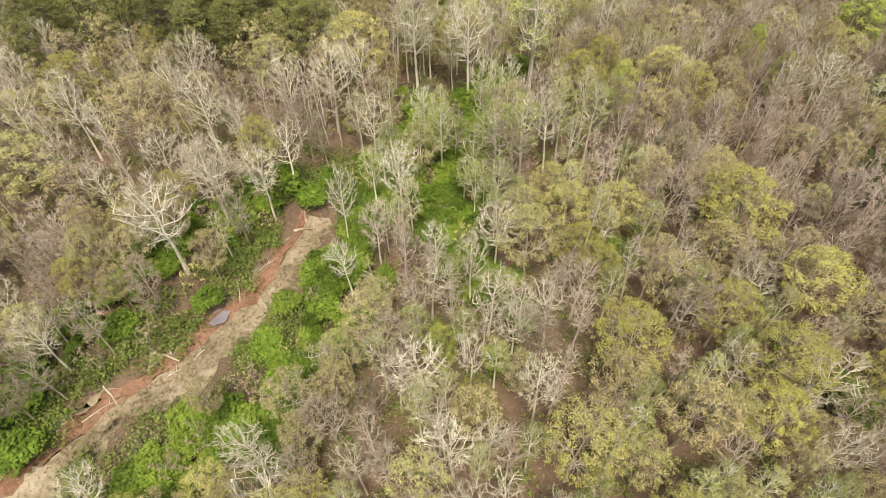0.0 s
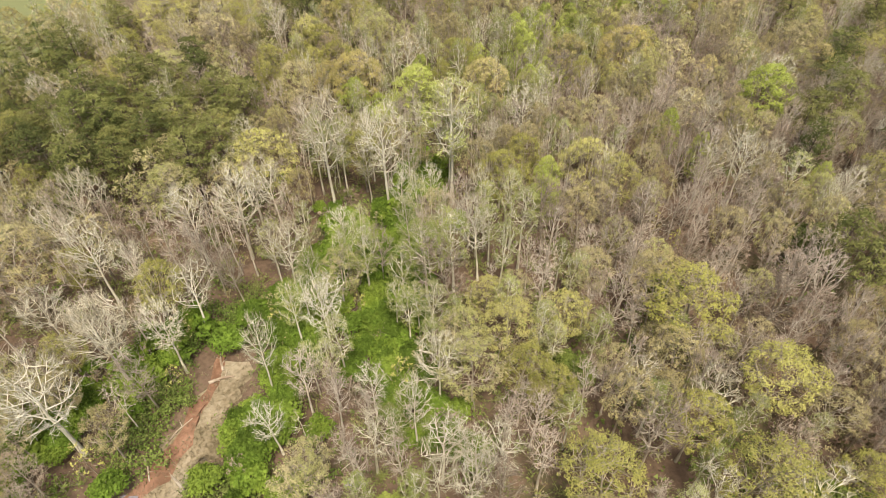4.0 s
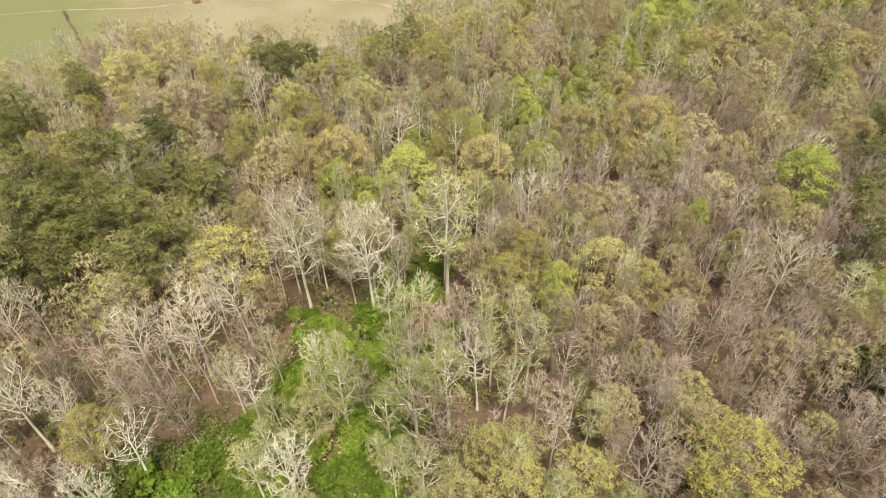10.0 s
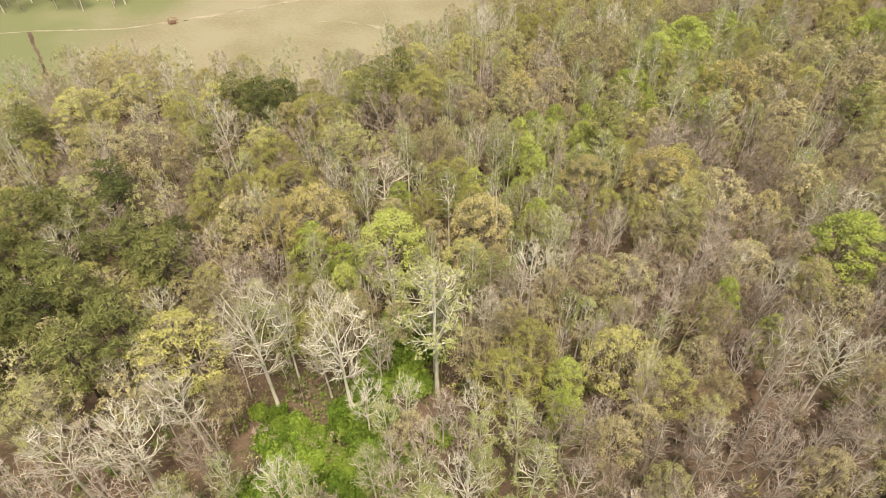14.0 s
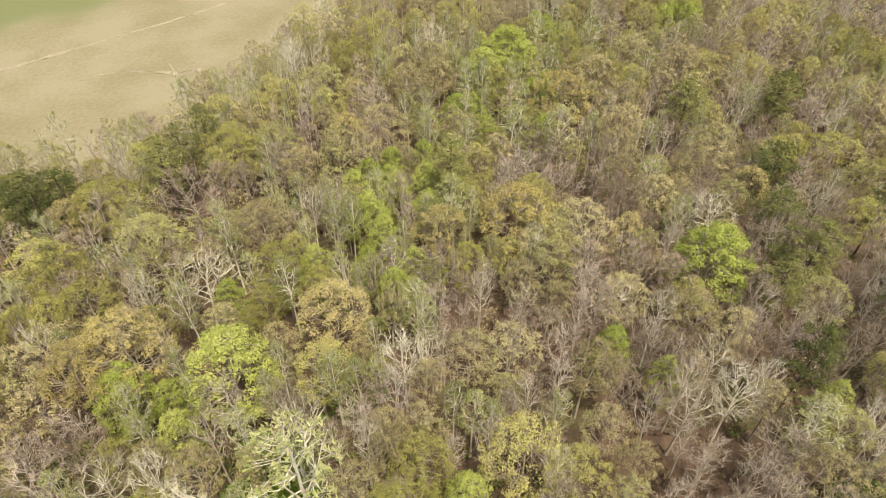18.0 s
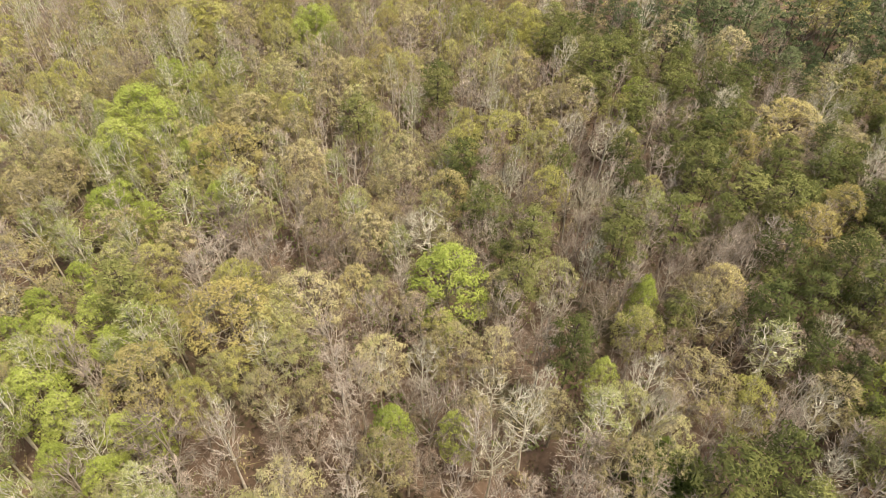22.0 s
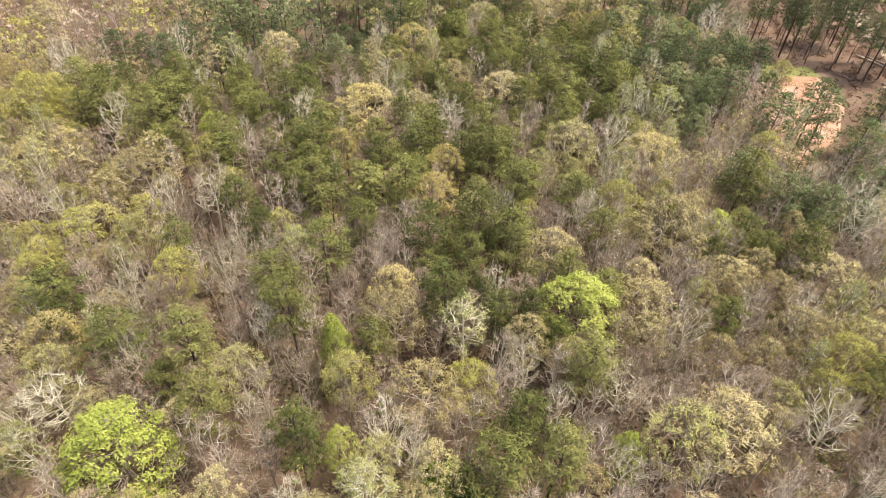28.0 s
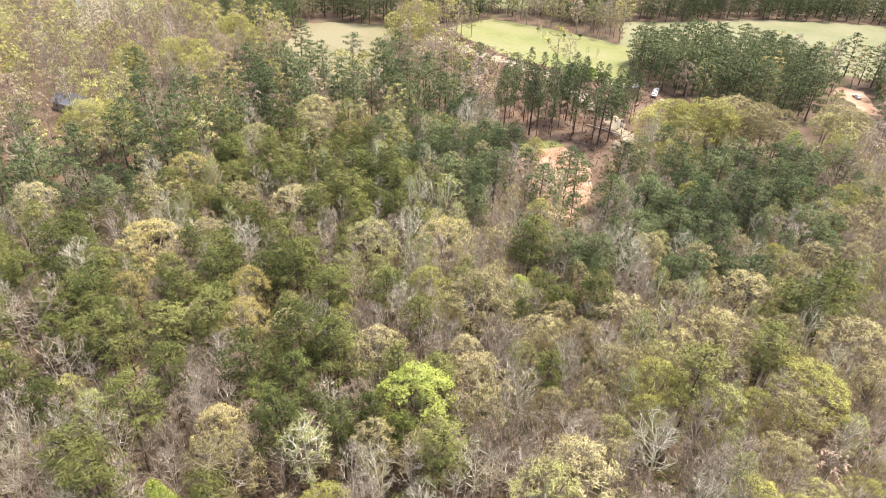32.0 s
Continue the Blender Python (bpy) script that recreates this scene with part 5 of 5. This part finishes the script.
for x0, x1, y0, y1, tries in ((-112, 195, 14, 262, 12000), (60, 200, -110, 60, 5000), (195, 500, -260, 300, 6500), (100, 330, -430, -110, 3500), (-170, -112, 20, 180, 500), (-112, 100, -30, 14, 500), (25, 60, -75, 14, 700), (60, 200, 262, 330, 500), (-106, -48, 270, 306, 400)):
    near = (x0, y0) in ((-112, 14), (60, -110), (25, -75))
    gap = 0.6 if near else 0.66
    for i in range(tries):
        x, y = pick.uniform(x0, x1), pick.uniform(y0, y1)
        if not near and (y > 200 and x > 195 or x > 300 and y > 120 or y < 80 and x < 42 + (86 - y) * 0.2):
            continue
        kind = mixture(x, y, pick.random())
        if kind == "pine" and cool(x, y):
            kind = "dark_pine"
        h, w = SIZES[kind]
        grow = pick.uniform(0.72, 1.12) * (1 if near else 1.3)
        h, w = 0.92 * h * (0.4 + 0.6 * grow), w * grow
        if y < 84 and x < 62:
            h *= 0.87
        if away(x, y, CREEK) < 7 or over_creek(x, y, h) or inside(x, y, LANE) or min(away(x, y, l) for l in WET[:2]) < (2.6 if kind in ("slim", "bare") else 5) or any(inside(x, y, o) for o in OPEN) and not inside(x, y, COPSE) or inside(x, y, GLADE) or inside(x, y, DOMES) or not free(x, y, w, gap):
            continue
        grid.setdefault((int(x // 8), int(y // 8)), []).append((x, y, w))
        if near:
            NEAR.append((away(x, y, MIDDLE), kind, x, y, h, w))
        else:
            n = KINDS[kind]
            FAR[kind].append(Matrix.LocRotScale((x, y, 0), Euler((0, 0, pick.uniform(0, 6.28))), (w / n[1], w / n[1], h / n[0])))
for d, kind, x, y, h, w in sorted(NEAR):
    plant(kind, x, y, h, w)
UNDER = {kind: [] for kind in KINDS}
for i in range(3600):
    x, y = (pick.uniform(-105, 190), pick.uniform(16, 255)) if i % 4 else (pick.uniform(60, 195), pick.uniform(-80, 40))
    kind = pick.choice(("tan", "rosy", "twiggy", "slim", "tan", "yellow"))
    h, w = pick.uniform(5.0, 9.0), pick.uniform(2.8, 4.4)
    if away(x, y, CREEK) < 6 or over_creek(x, y, h) or any(inside(x, y, o) for o in OPEN) or not free(x, y, w, 0.56):
        continue
    grid.setdefault((int(x // 8), int(y // 8)), []).append((x, y, w))
    UNDER[kind].append(Matrix.LocRotScale((x, y, 0), Euler((0, 0, pick.uniform(0, 6.28))), (w / 3.6, w / 3.6, h / 8)))

# ---- privet along the wet ground, and bushes on the creek banks ----
for line, width, count in zip(WET, (5.0, 6.0, 4.5, 4.5, 4.5), (150, 105, 60, 34, 55)):
    for i in range(count):
        s = pick.uniform(0, len(line) - 1.001)
        (x0, y0), (x1, y1) = line[int(s)], line[int(s) + 1]
        x, y = x0 + (x1 - x0) * (s % 1) + pick.gauss(0, width * 0.5), y0 + (y1 - y0) * (s % 1) + pick.gauss(0, width * 0.5)
        if away(x, y, CREEK) > 5:
            plant("bush", x, y, pick.uniform(2.2, 5.4), pick.uniform(3.0, 6.2))

for kind in KINDS:
    for i in range(4):
        joined("far_woods", kind, FAR[kind][i::4], "dense far wood of " + KINDS[kind][5].split(" with ")[0] + " crowns", DISTANT.get(kind, THIN[kind]))
        joined("woods", kind, OVERFLOW[kind][i::4], "dense outer wood of " + KINDS[kind][5].split(" with ")[0] + " crowns", THIN[kind])
    joined("understory", kind, UNDER[kind], "young trees of the understory, " + KINDS[kind][5], YOUNG.get(kind))

# ---- low growth on the forest floor ----
for name, material, label, count, green in (("brush", BRUSH, "knee-high brown brush and saplings under the trees", 4500, 0), ("undergrowth", FERN, "low green plants under the trees", 5500, 1)):
    b = Build()
    c = []
    while len(c) < count:
        x, y = pick.uniform(-105, 230), pick.uniform(10, 255) if pick.random() < 0.75 else pick.uniform(-110, 60)
        wet = noise.noise(Vector((x * 0.03, y * 0.03, 5))) + (0.4 if x < 50 and y < 135 or away(x, y, DAMP) < 16 else -0.15 if stand(x, y, MAUVE) > 0 else 0.1)
        if (wet > 0) == (green == 1) and away(x, y, CREEK) > 5.5 and not any(inside(x, y, o) for o in OPEN[:3]):
            c.append((x, y))
    c = np.array(c)
    for k in range(14):
        off = RNG.normal(0, 0.7, (count, 2))
        z = RNG.uniform(0.2, 1.7, (count, 1))
        b.leaves(np.column_stack([c + off, z]), np.column_stack([off, z]), 0.3, 0)
    v, f, s = b.arrays()
    tagged(new(name, mesh(name, v, f, s, [material])), label, "undergrowth", kind="stuff")

# green growth along both banks of the creek
b = Build()
c = []
while len(c) < 2300:
    x, y = pick.uniform(-85, -10), pick.uniform(8, 90)
    d = away(x, y, CREEK)
    if 2.2 < d < 13 and noise.noise(Vector((x * 0.13, y * 0.13, 2))) > (0.3 - 0.15 * (d - 2.2) if d < 6 else -0.25):
        c.append((x, y, level(x, y)))
c = np.array(c)
for k in range(26):
    off = RNG.normal(0, 0.75, (len(c), 2))
    z = RNG.uniform(0.15, 1.9, (len(c), 1))
    b.leaves(np.column_stack([c[:, :2] + off, z[:, 0] + c[:, 2]]), np.column_stack([off, z]), 0.2, 0)
v, f, s = b.arrays()
tagged(new("bank_growth", mesh("bank_growth", v, f, s, [FERN])), "low green shrubs along the creek banks", "undergrowth", kind="stuff")

# ---- saplings and twiggy thicket between the trunks ----
for name, material, label, count, tall, leafy in (("thicket", TAN_TWIG, "twiggy tan saplings filling the gaps between trees", 1500, 4.5, 0), ("saplings", TAN_BUD, "thin saplings with tan and olive buds between trees", 1400, 4.5, 1), ("young_growth", SLIM_LEAF, "light green young growth on damp ground", 1400, 4.0, 2)):
    b = Build()
    c = []
    while len(c) < count:
        x, y = (pick.uniform(-108, 195), pick.uniform(12, 250)) if pick.random() < 0.8 else (pick.uniform(60, 200), pick.uniform(-100, 40))
        if leafy == 2 and not (x < 50 and y < 135):
            continue
        if away(x, y, CREEK) > 6 and not any(inside(x, y, o) for o in OPEN[:2]):
            c.append((x, y, pick.uniform(0.45, 1.0) * tall))
    c = np.array(c)
    for k in range(13):
        lean = RNG.normal(0, 0.5, (count, 2))
        foot = np.column_stack([c[:, :2] + lean * 0.3, c[:, 2] * RNG.uniform(0.1, 0.55, count)])
        tip = np.column_stack([c[:, :2] + lean * 2.2, c[:, 2] * RNG.uniform(0.6, 1.0, count)])
        b.slivers(foot, tip, 0.10, 0)
        for q in range(1 + leafy):
            mid = foot + (tip - foot) * RNG.uniform(0.5, 1.0, (count, 1)) + RNG.normal(0, 0.25, tip.shape)
            b.leaves(mid, tip - foot, 0.17, 0)
    v, f, s = b.arrays()
    tagged(new(name, mesh(name, v, f, s, [material])), label, "saplings", kind="stuff")


# ---- small things ----
def part(name, bm, material, parent, label=""):
    me = bpy.data.meshes.new(name)
    bm.to_mesh(me)
    bm.free()
    me.materials.append(material)
    ob = new(name, me)
    ob.parent = parent
    return tagged(ob, label)


def block(sx, sy, sz, x=0, y=0, z=0, bevel=0.04, taper=1.0):
    """A bevelled block standing on z; taper narrows its top."""
    bm = bmesh.new()
    bmesh.ops.create_cube(bm, size=1)
    for v in bm.verts:
        k = taper if v.co.z > 0 else 1
        v.co = Vector((v.co.x * sx * k + x, v.co.y * sy * (0.5 + k / 2) + y, (v.co.z + 0.5) * sz + z))
    if bevel:
        bmesh.ops.bevel(bm, geom=bm.edges[:], offset=bevel, segments=2, affect="EDGES", profile=0.6)
    return bm


def wheel(r, width, x, y):
    bm = bmesh.new()
    bmesh.ops.create_cone(bm, cap_ends=True, segments=16, radius1=r, radius2=r, depth=width, matrix=Matrix.Translation((x, y, r)) @ Matrix.Rotation(radians(90), 4, "X"))
    return bm


def stem(points, radii, sides=7):
    b = Build()
    b.tube(points, radii, sides)
    v, f, s = b.arrays()
    bm = bmesh.new()
    vs = [bm.verts.new(p) for p in v]
    for t in f:
        bm.faces.new([vs[i] for i in t])
    for end in (vs[:sides], vs[-sides:]):
        bm.faces.new(end)
    bmesh.ops.recalc_face_normals(bm, faces=bm.faces[:])
    return bm


WHITE = shade("white paint", [(0.70, 0.69, 0.66), (0.80, 0.79, 0.77)], 0.4, 2.0, rough=0.4, gloss=0.5)
DARK_GLASS = shade("dark glass", [(0.02, 0.022, 0.025), (0.03, 0.033, 0.036)], 0.4, 2.0, rough=0.08, gloss=0.6)
RUBBER = shade("tyre rubber", [(0.02, 0.02, 0.02), (0.035, 0.034, 0.032)], 0.4, 2.0)
ROOFING = shade("grey-blue shingles", [(0.16, 0.17, 0.20), (0.22, 0.23, 0.26), (0.28, 0.28, 0.30)], 0.4, 2.5)
SIDING = shade("weathered siding", [(0.45, 0.40, 0.34), (0.55, 0.50, 0.44)], 0.3, 2.0)
RUST = shade("rusty steel", [(0.20, 0.09, 0.05), (0.30, 0.14, 0.08)], 0.6, 3.0, rough=0.7)
DARK_PAINT = shade("dark green paint", [(0.05, 0.055, 0.05), (0.08, 0.085, 0.075)], 0.6, 2.0, rough=0.4, gloss=0.5)


def fallen_log(x0, y0, x1, y1, r, label="pale fallen log lying by the creek", stubs=2, z=None):
    """A bent, tapering trunk on the ground, with broken branch stubs."""
    thing = tagged(new("log"), label, "log")
    z0 = (level(x0, y0) if z is None else z) + r * 0.9 + 0.12
    z1 = (level(x1, y1) if z is None else z) + r * 0.6 + 0.12
    thing.matrix_basis = pose(x0, y0, z0)
    dx, dy, dz = x1 - x0, y1 - y0, z1 - z0
    n = math.hypot(dx, dy)
    bend = 0.05 * n
    mid = (dx / 2 - dy / n * bend, dy / 2 + dx / n * bend, dz / 2 + 0.05)
    part("trunk", stem([(0, 0, 0), mid, (dx, dy, dz)], [r * 1.1, r * 0.9, r * 0.55]), DEAD_WOOD, thing)
    for i in range(stubs):
        s = 0.35 + 0.3 * i
        px, py = dx * s - dy / n * bend * 0.9, dy * s + dx / n * bend * 0.9
        side = 1 if i % 2 else -1
        part("branch_stub", stem([(px, py, dz * s), (px + side * -dy / n * 0.9 + dx / n * 0.5, py + side * dx / n * 0.9 + dy / n * 0.5, dz * s + 0.35)], [r * 0.4, r * 0.12], 5), DEAD_WOOD, thing)
    return thing


for spot in ((-44.3, 48.2, -40.4, 47.1, 0.26), (-41.8, 47.9, -41.5, 52.4, 0.20), (-50.4, 42.9, -47.7, 40.2, 0.16), (-26.3, 72.3, -22.6, 73.2, 0.24), (-24.3, 74.4, -24.9, 78.0, 0.2),
             (-41.6, 44.5, -39.8, 45.8, 0.15), (-51.8, 37.6, -47.0, 41.4, 0.13), (-34.2, 61.4, -33.1, 57.6, 0.14), (-38.2, 47.3, -36.9, 49.3, 0.13), (-28.6, 53.4, -26.4, 54.8, 0.18), (-31.5, 62.6, -28.2, 66.5, 0.14)):
    fallen_log(*spot)

# a broken dead trunk that still stands, leaning, on the straw bank
snag = tagged(new("snag"), "leaning broken dead trunk standing on the creek bank", "dead tree")
snag.matrix_basis = pose(-28.0, 55.0, level(-28.0, 55.0) - 0.1)
part("trunk", stem([(0, 0, 0), (-0.3, 0.5, 1.8), (-0.8, 0.9, 3.9)], [0.26, 0.22, 0.12]), DEAD_WOOD, snag)
part("branch_stub", stem([(-0.2, 0.3, 1.1), (0.9, 0.5, 1.7)], [0.1, 0.03], 5), DEAD_WOOD, snag)
part("splinter", stem([(-0.75, 0.85, 3.6), (-0.95, 1.1, 4.5)], [0.08, 0.01], 4), DEAD_WOOD, snag)
for x, y, h in ((6.5, 111.5, 5.5), (40, 128, 6.0)):
    s2 = tagged(new("snag"), "broken pale dead trunk among the green bushes", "dead tree")
    s2.matrix_basis = pose(x, y, 0)
    part("trunk", stem([(0, 0, -0.1), (0.1, 0, h * 0.5), (0.3, 0.1, h)], [0.3, 0.25, 0.16]), DEAD_WOOD, s2)
    part("splinter", stem([(0.3, 0.1, h - 0.2), (0.5, 0.1, h + 0.7)], [0.1, 0.01], 4), DEAD_WOOD, s2)


def pool(name, x, y, rx, ry, turn, z, label):
    pts = []
    for i in range(28):
        a = i / 28 * 2 * math.pi
        k = 1 + 0.55 * noise.noise(Vector((math.cos(a) * 1.7 + x, math.sin(a) * 1.3, 2)))
        pts.append((math.cos(a) * rx * k, math.sin(a) * ry * k))
    bm = bmesh.new()
    bm.faces.new([bm.verts.new((px, py, 0)) for px, py in pts])
    me = bpy.data.meshes.new(name)
    bm.to_mesh(me)
    bm.free()
    me.materials.append(WATER)
    ob = tagged(new(name, me), label, "pool", kind="structure")
    ob.matrix_basis = pose(x, y, z, 0, 0, turn)


pool("water_pool", -36.0, 54.6, 1.9, 1.2, 40, -0.25, "small still pool in the muddy creek bed")
pool("water_pool_2", -5.3, 52.1, 1.5, 1.1, 20, 0.06, "small dark puddle under the trees")

# low grass clumps and drift on the creek bank
b = Build()
n = 1500
s = RNG.uniform(0, len(CREEK) - 1.001, n)
i0 = s.astype(int)
line = np.array(CREEK)
c = line[i0] + (line[i0 + 1] - line[i0]) * (s % 1)[:, None] + RNG.normal(0, 2.2, (n, 2)) + np.array([0.8, -0.8])
z = np.array([level(x, y) + 0.1 for x, y in c])
foot = np.column_stack([c, z])
for k in range(7):
    b.slivers(foot + RNG.normal(0, 0.12, foot.shape) * (1, 1, 0), foot + np.column_stack([RNG.normal(0, 0.35, (n, 2)), RNG.uniform(0.1, 0.45, n)]), 0.10, 0)
v, f, sl = b.arrays()
tagged(new("dry_grass", mesh("dry grass", v, f, sl, [STRAW])), "tufts of dry straw grass on the creek bank", "grass", kind="stuff")

# ---- the field ----
ring = tagged(new("hay_feeder"), "rusty round hay feeder with dark hay on the track", "feeder")
ring.matrix_basis = pose(-39.3, 258.2, 0.06)
for name, r, z in (("hoop", 1.5, 0.3), ("hoop", 1.5, 0.75), ("hoop", 1.5, 1.2)):
    part(name, stem([(math.cos(a) * r, math.sin(a) * r, z) for a in np.linspace(0, 2 * math.pi, 21)], [0.05] * 21, 5), RUST, ring)
for k in range(10):
    a = k * math.pi / 5
    part("upright", stem([(math.cos(a) * 1.5, math.sin(a) * 1.5, 0), (math.cos(a) * 1.5, math.sin(a) * 1.5, 1.2)], [0.04, 0.04], 5), RUST, ring)
part("hay", block(1.9, 1.9, 0.6, bevel=0.28, taper=0.7), LITTER, ring, "dark trampled hay")


# ---- the clearing and what lies round it ----
def car(x, y, turn, paint, label, noun="car", length=4.7, pickup=False):
    thing = tagged(new(noun), label, noun)
    thing.matrix_basis = pose(x, y, 0.07, 0, 0, turn)
    part("body", block(length, 1.8, 0.62, 0, 0, 0.32, 0.12), paint, thing)
    if pickup:
        part("cab", block(1.9, 1.65, 0.65, 0.35, 0, 0.94, 0.1, 0.8), paint, thing)
        part("bed", block(1.9, 1.6, 0.12, -1.35, 0, 0.95, 0.03), RUST, thing)
    else:
        part("cabin", block(2.5, 1.6, 0.55, -0.15, 0, 0.94, 0.12, 0.74), paint, thing)
    part("windscreen", block(0.05, 1.35, 0.42, 1.16 if pickup else 0.98, 0, 0.98, 0.01), DARK_GLASS, thing)
    for side in (-1, 1):
        part("side_window", block(1.3, 0.04, 0.36, 0.3 if pickup else -0.15, side * 0.76, 1.0, 0.01), DARK_GLASS, thing)
    for wx in (-length * 0.31, length * 0.31):
        for side in (-1, 1):
            tyre = part("wheel", wheel(0.33, 0.22, wx, side * 0.83), RUBBER, thing)
            part("rim", wheel(0.19, 0.05, wx, side * 0.95), WHITE, tyre)
            tyre.children[0].matrix_basis = pose(0, 0, 0.14)
    for side in (-1, 1):
        part("headlight", block(0.06, 0.3, 0.16, length / 2, side * 0.62, 0.62, 0.02), WHITE, thing)


car(160.2, -206.2, -35, WHITE, "white car parked on the red clay drive")
car(216.5, -128.8, -70, DARK_PAINT, "dark pickup parked at the edge of the pines", "pickup", 5.2, True)
car(213.0, -126.5, -75, WHITE, "white car parked beside the dark pickup")
car(193.8, -120.3, -68, WHITE, "small white utility cart on the grass", "cart", 3.2, True)

trailer = tagged(new("trailer"), "long low pale flatbed trailer beside the pines", "trailer")
trailer.matrix_basis = pose(203.4, -127.6, 0.06, 0, 0, -56)
part("deck", block(11.5, 2.3, 0.25, 0, 0, 0.75, 0.03), SIDING, trailer)
part("drawbar", block(2.2, 0.2, 0.18, 6.6, 0, 0.6, 0.02), RUST, trailer)
for wx in (-2.6, -1.6):
    for side in (-1, 1):
        part("wheel", wheel(0.38, 0.25, wx, side * 1.0), RUBBER, trailer)
for k in range(4):
    part("crate", block(1.6, 1.2, 0.6 + 0.2 * (k % 2), -4 + k * 2.3, 0.2 * (-1) ** k, 1.0, 0.03), WHITE, trailer)

for x0, y0, x1, y1, r in ((190.2, -75.3, 177.0, -79.1, 0.3), (189.2, -78.0, 178.5, -80.5, 0.22), (202.1, -46.9, 195.5, -51.9, 0.25), (186.5, -99.0, 190.0, -105.5, 0.3), (187.5, -101.5, 192.5, -103.0, 0.22), (176.0, -62.5, 181.5, -61.0, 0.2)):
    fallen_log(x0, y0, x1, y1, r, "felled trunk lying in the clearing", z=0.0)


def boulder(x, y, r, label="pale rock at the edge of the clearing"):
    bm = bmesh.new()
    bmesh.ops.create_icosphere(bm, subdivisions=2, radius=r)
    for vert in bm.verts:
        vert.co *= 1 + 0.35 * noise.noise(vert.co * 1.1 + Vector((x, y, 0)))
        vert.co.z *= 0.6
    me = bpy.data.meshes.new("boulder")
    bm.to_mesh(me)
    bm.free()
    me.materials.append(SAND)
    tagged(new("boulder", me), label, "rock").matrix_basis = pose(x, y, r * 0.3)


for x, y, r in ((172.1, -71.2, 1.5), (174.0, -73.0, 0.9), (170.5, -69.0, 0.8), (188.0, -98.0, 0.8), (165.5, -96.0, 1.0)):
    boulder(x, y, r)


def house(x, y, turn, length, depth, wall_h, roof, walls, label):
    thing = tagged(new("house"), label, "house")
    thing.matrix_basis = pose(x, y, 0, 0, 0, turn)
    part("wall", block(length, depth, wall_h, bevel=0.02), walls, thing)
    rise = depth * 0.32
    for side in (-1, 1):
        bm = bmesh.new()
        e, o = length / 2 + 0.4, 0.5
        pts = [(-e, side * (depth / 2 + o), wall_h - 0.2), (e, side * (depth / 2 + o), wall_h - 0.2), (e, 0, wall_h + rise), (-e, 0, wall_h + rise)]
        low = [bm.verts.new(p) for p in pts]
        high = [bm.verts.new((p[0], p[1], p[2] + 0.15)) for p in pts]
        bm.faces.new(low), bm.faces.new(high)
        for i in range(4):
            bm.faces.new((low[i], low[(i + 1) % 4], high[(i + 1) % 4], high[i]))
        bmesh.ops.recalc_face_normals(bm, faces=bm.faces[:])
        part("roof", bm, roof, thing)
    for end in (-1, 1):
        bm = bmesh.new()
        x0 = end * length / 2
        tri = [[bm.verts.new(p) for p in ((x0 + q, -depth / 2, wall_h), (x0 + q, depth / 2, wall_h), (x0 + q, 0, wall_h + rise - 0.05))] for q in (-0.08, 0.02)]
        bm.faces.new(tri[0]), bm.faces.new(tri[1])
        bmesh.ops.recalc_face_normals(bm, faces=bm.faces[:])
        part("gable", bm, WHITE, thing)
    for k in (-0.3, 0.3):
        for side in (-1, 1):
            win = part("window", block(1.1, 0.08, 1.2, k * length, side * (depth / 2 + 0.02), 1.0, 0.02), WHITE, thing)
            part("pane", block(0.9, 0.04, 1.0, k * length, side * (depth / 2 + 0.07), 1.1, 0.01), DARK_GLASS, win)
    part("door", block(0.95, 0.08, 2.05, 0, depth / 2 + 0.03, 0.05, 0.02), RUST, thing)


house(285.0, 76.5, 30, 12.0, 8.0, 2.8, ROOFING, SIDING, "small house with a grey-blue roof and white gables among trees")
house(462.0, 54.0, 10, 14.0, 8.0, 3.2, WHITE, WHITE, "far white farm shed beside the pasture")

# russet brush, twigs and pine straw over the clearing's floor
b = Build()
c = []
while len(c) < 1500:
    x, y = pick.uniform(150, 330), pick.uniform(-135, -26)
    if inside(x, y, CLEARING):
        c.append((x, y, 0.05))
c = np.array(c)
for k in range(9):
    off = RNG.normal(0, 0.8, (len(c), 2))
    z = RNG.uniform(0.1, 1.1, len(c))
    b.leaves(np.column_stack([c[:, :2] + off, z]), np.column_stack([off, z + 0.4]), 0.24, 0)
    b.slivers(c, np.column_stack([c[:, :2] + off * 1.1, z * 1.5]), 0.08, 0)
v, f, sl = b.arrays()
tagged(new("clearing_brush", mesh("clearing brush", v, f, sl, [RUSSET])), "russet brush and pine straw in the clearing", "undergrowth", kind="stuff")
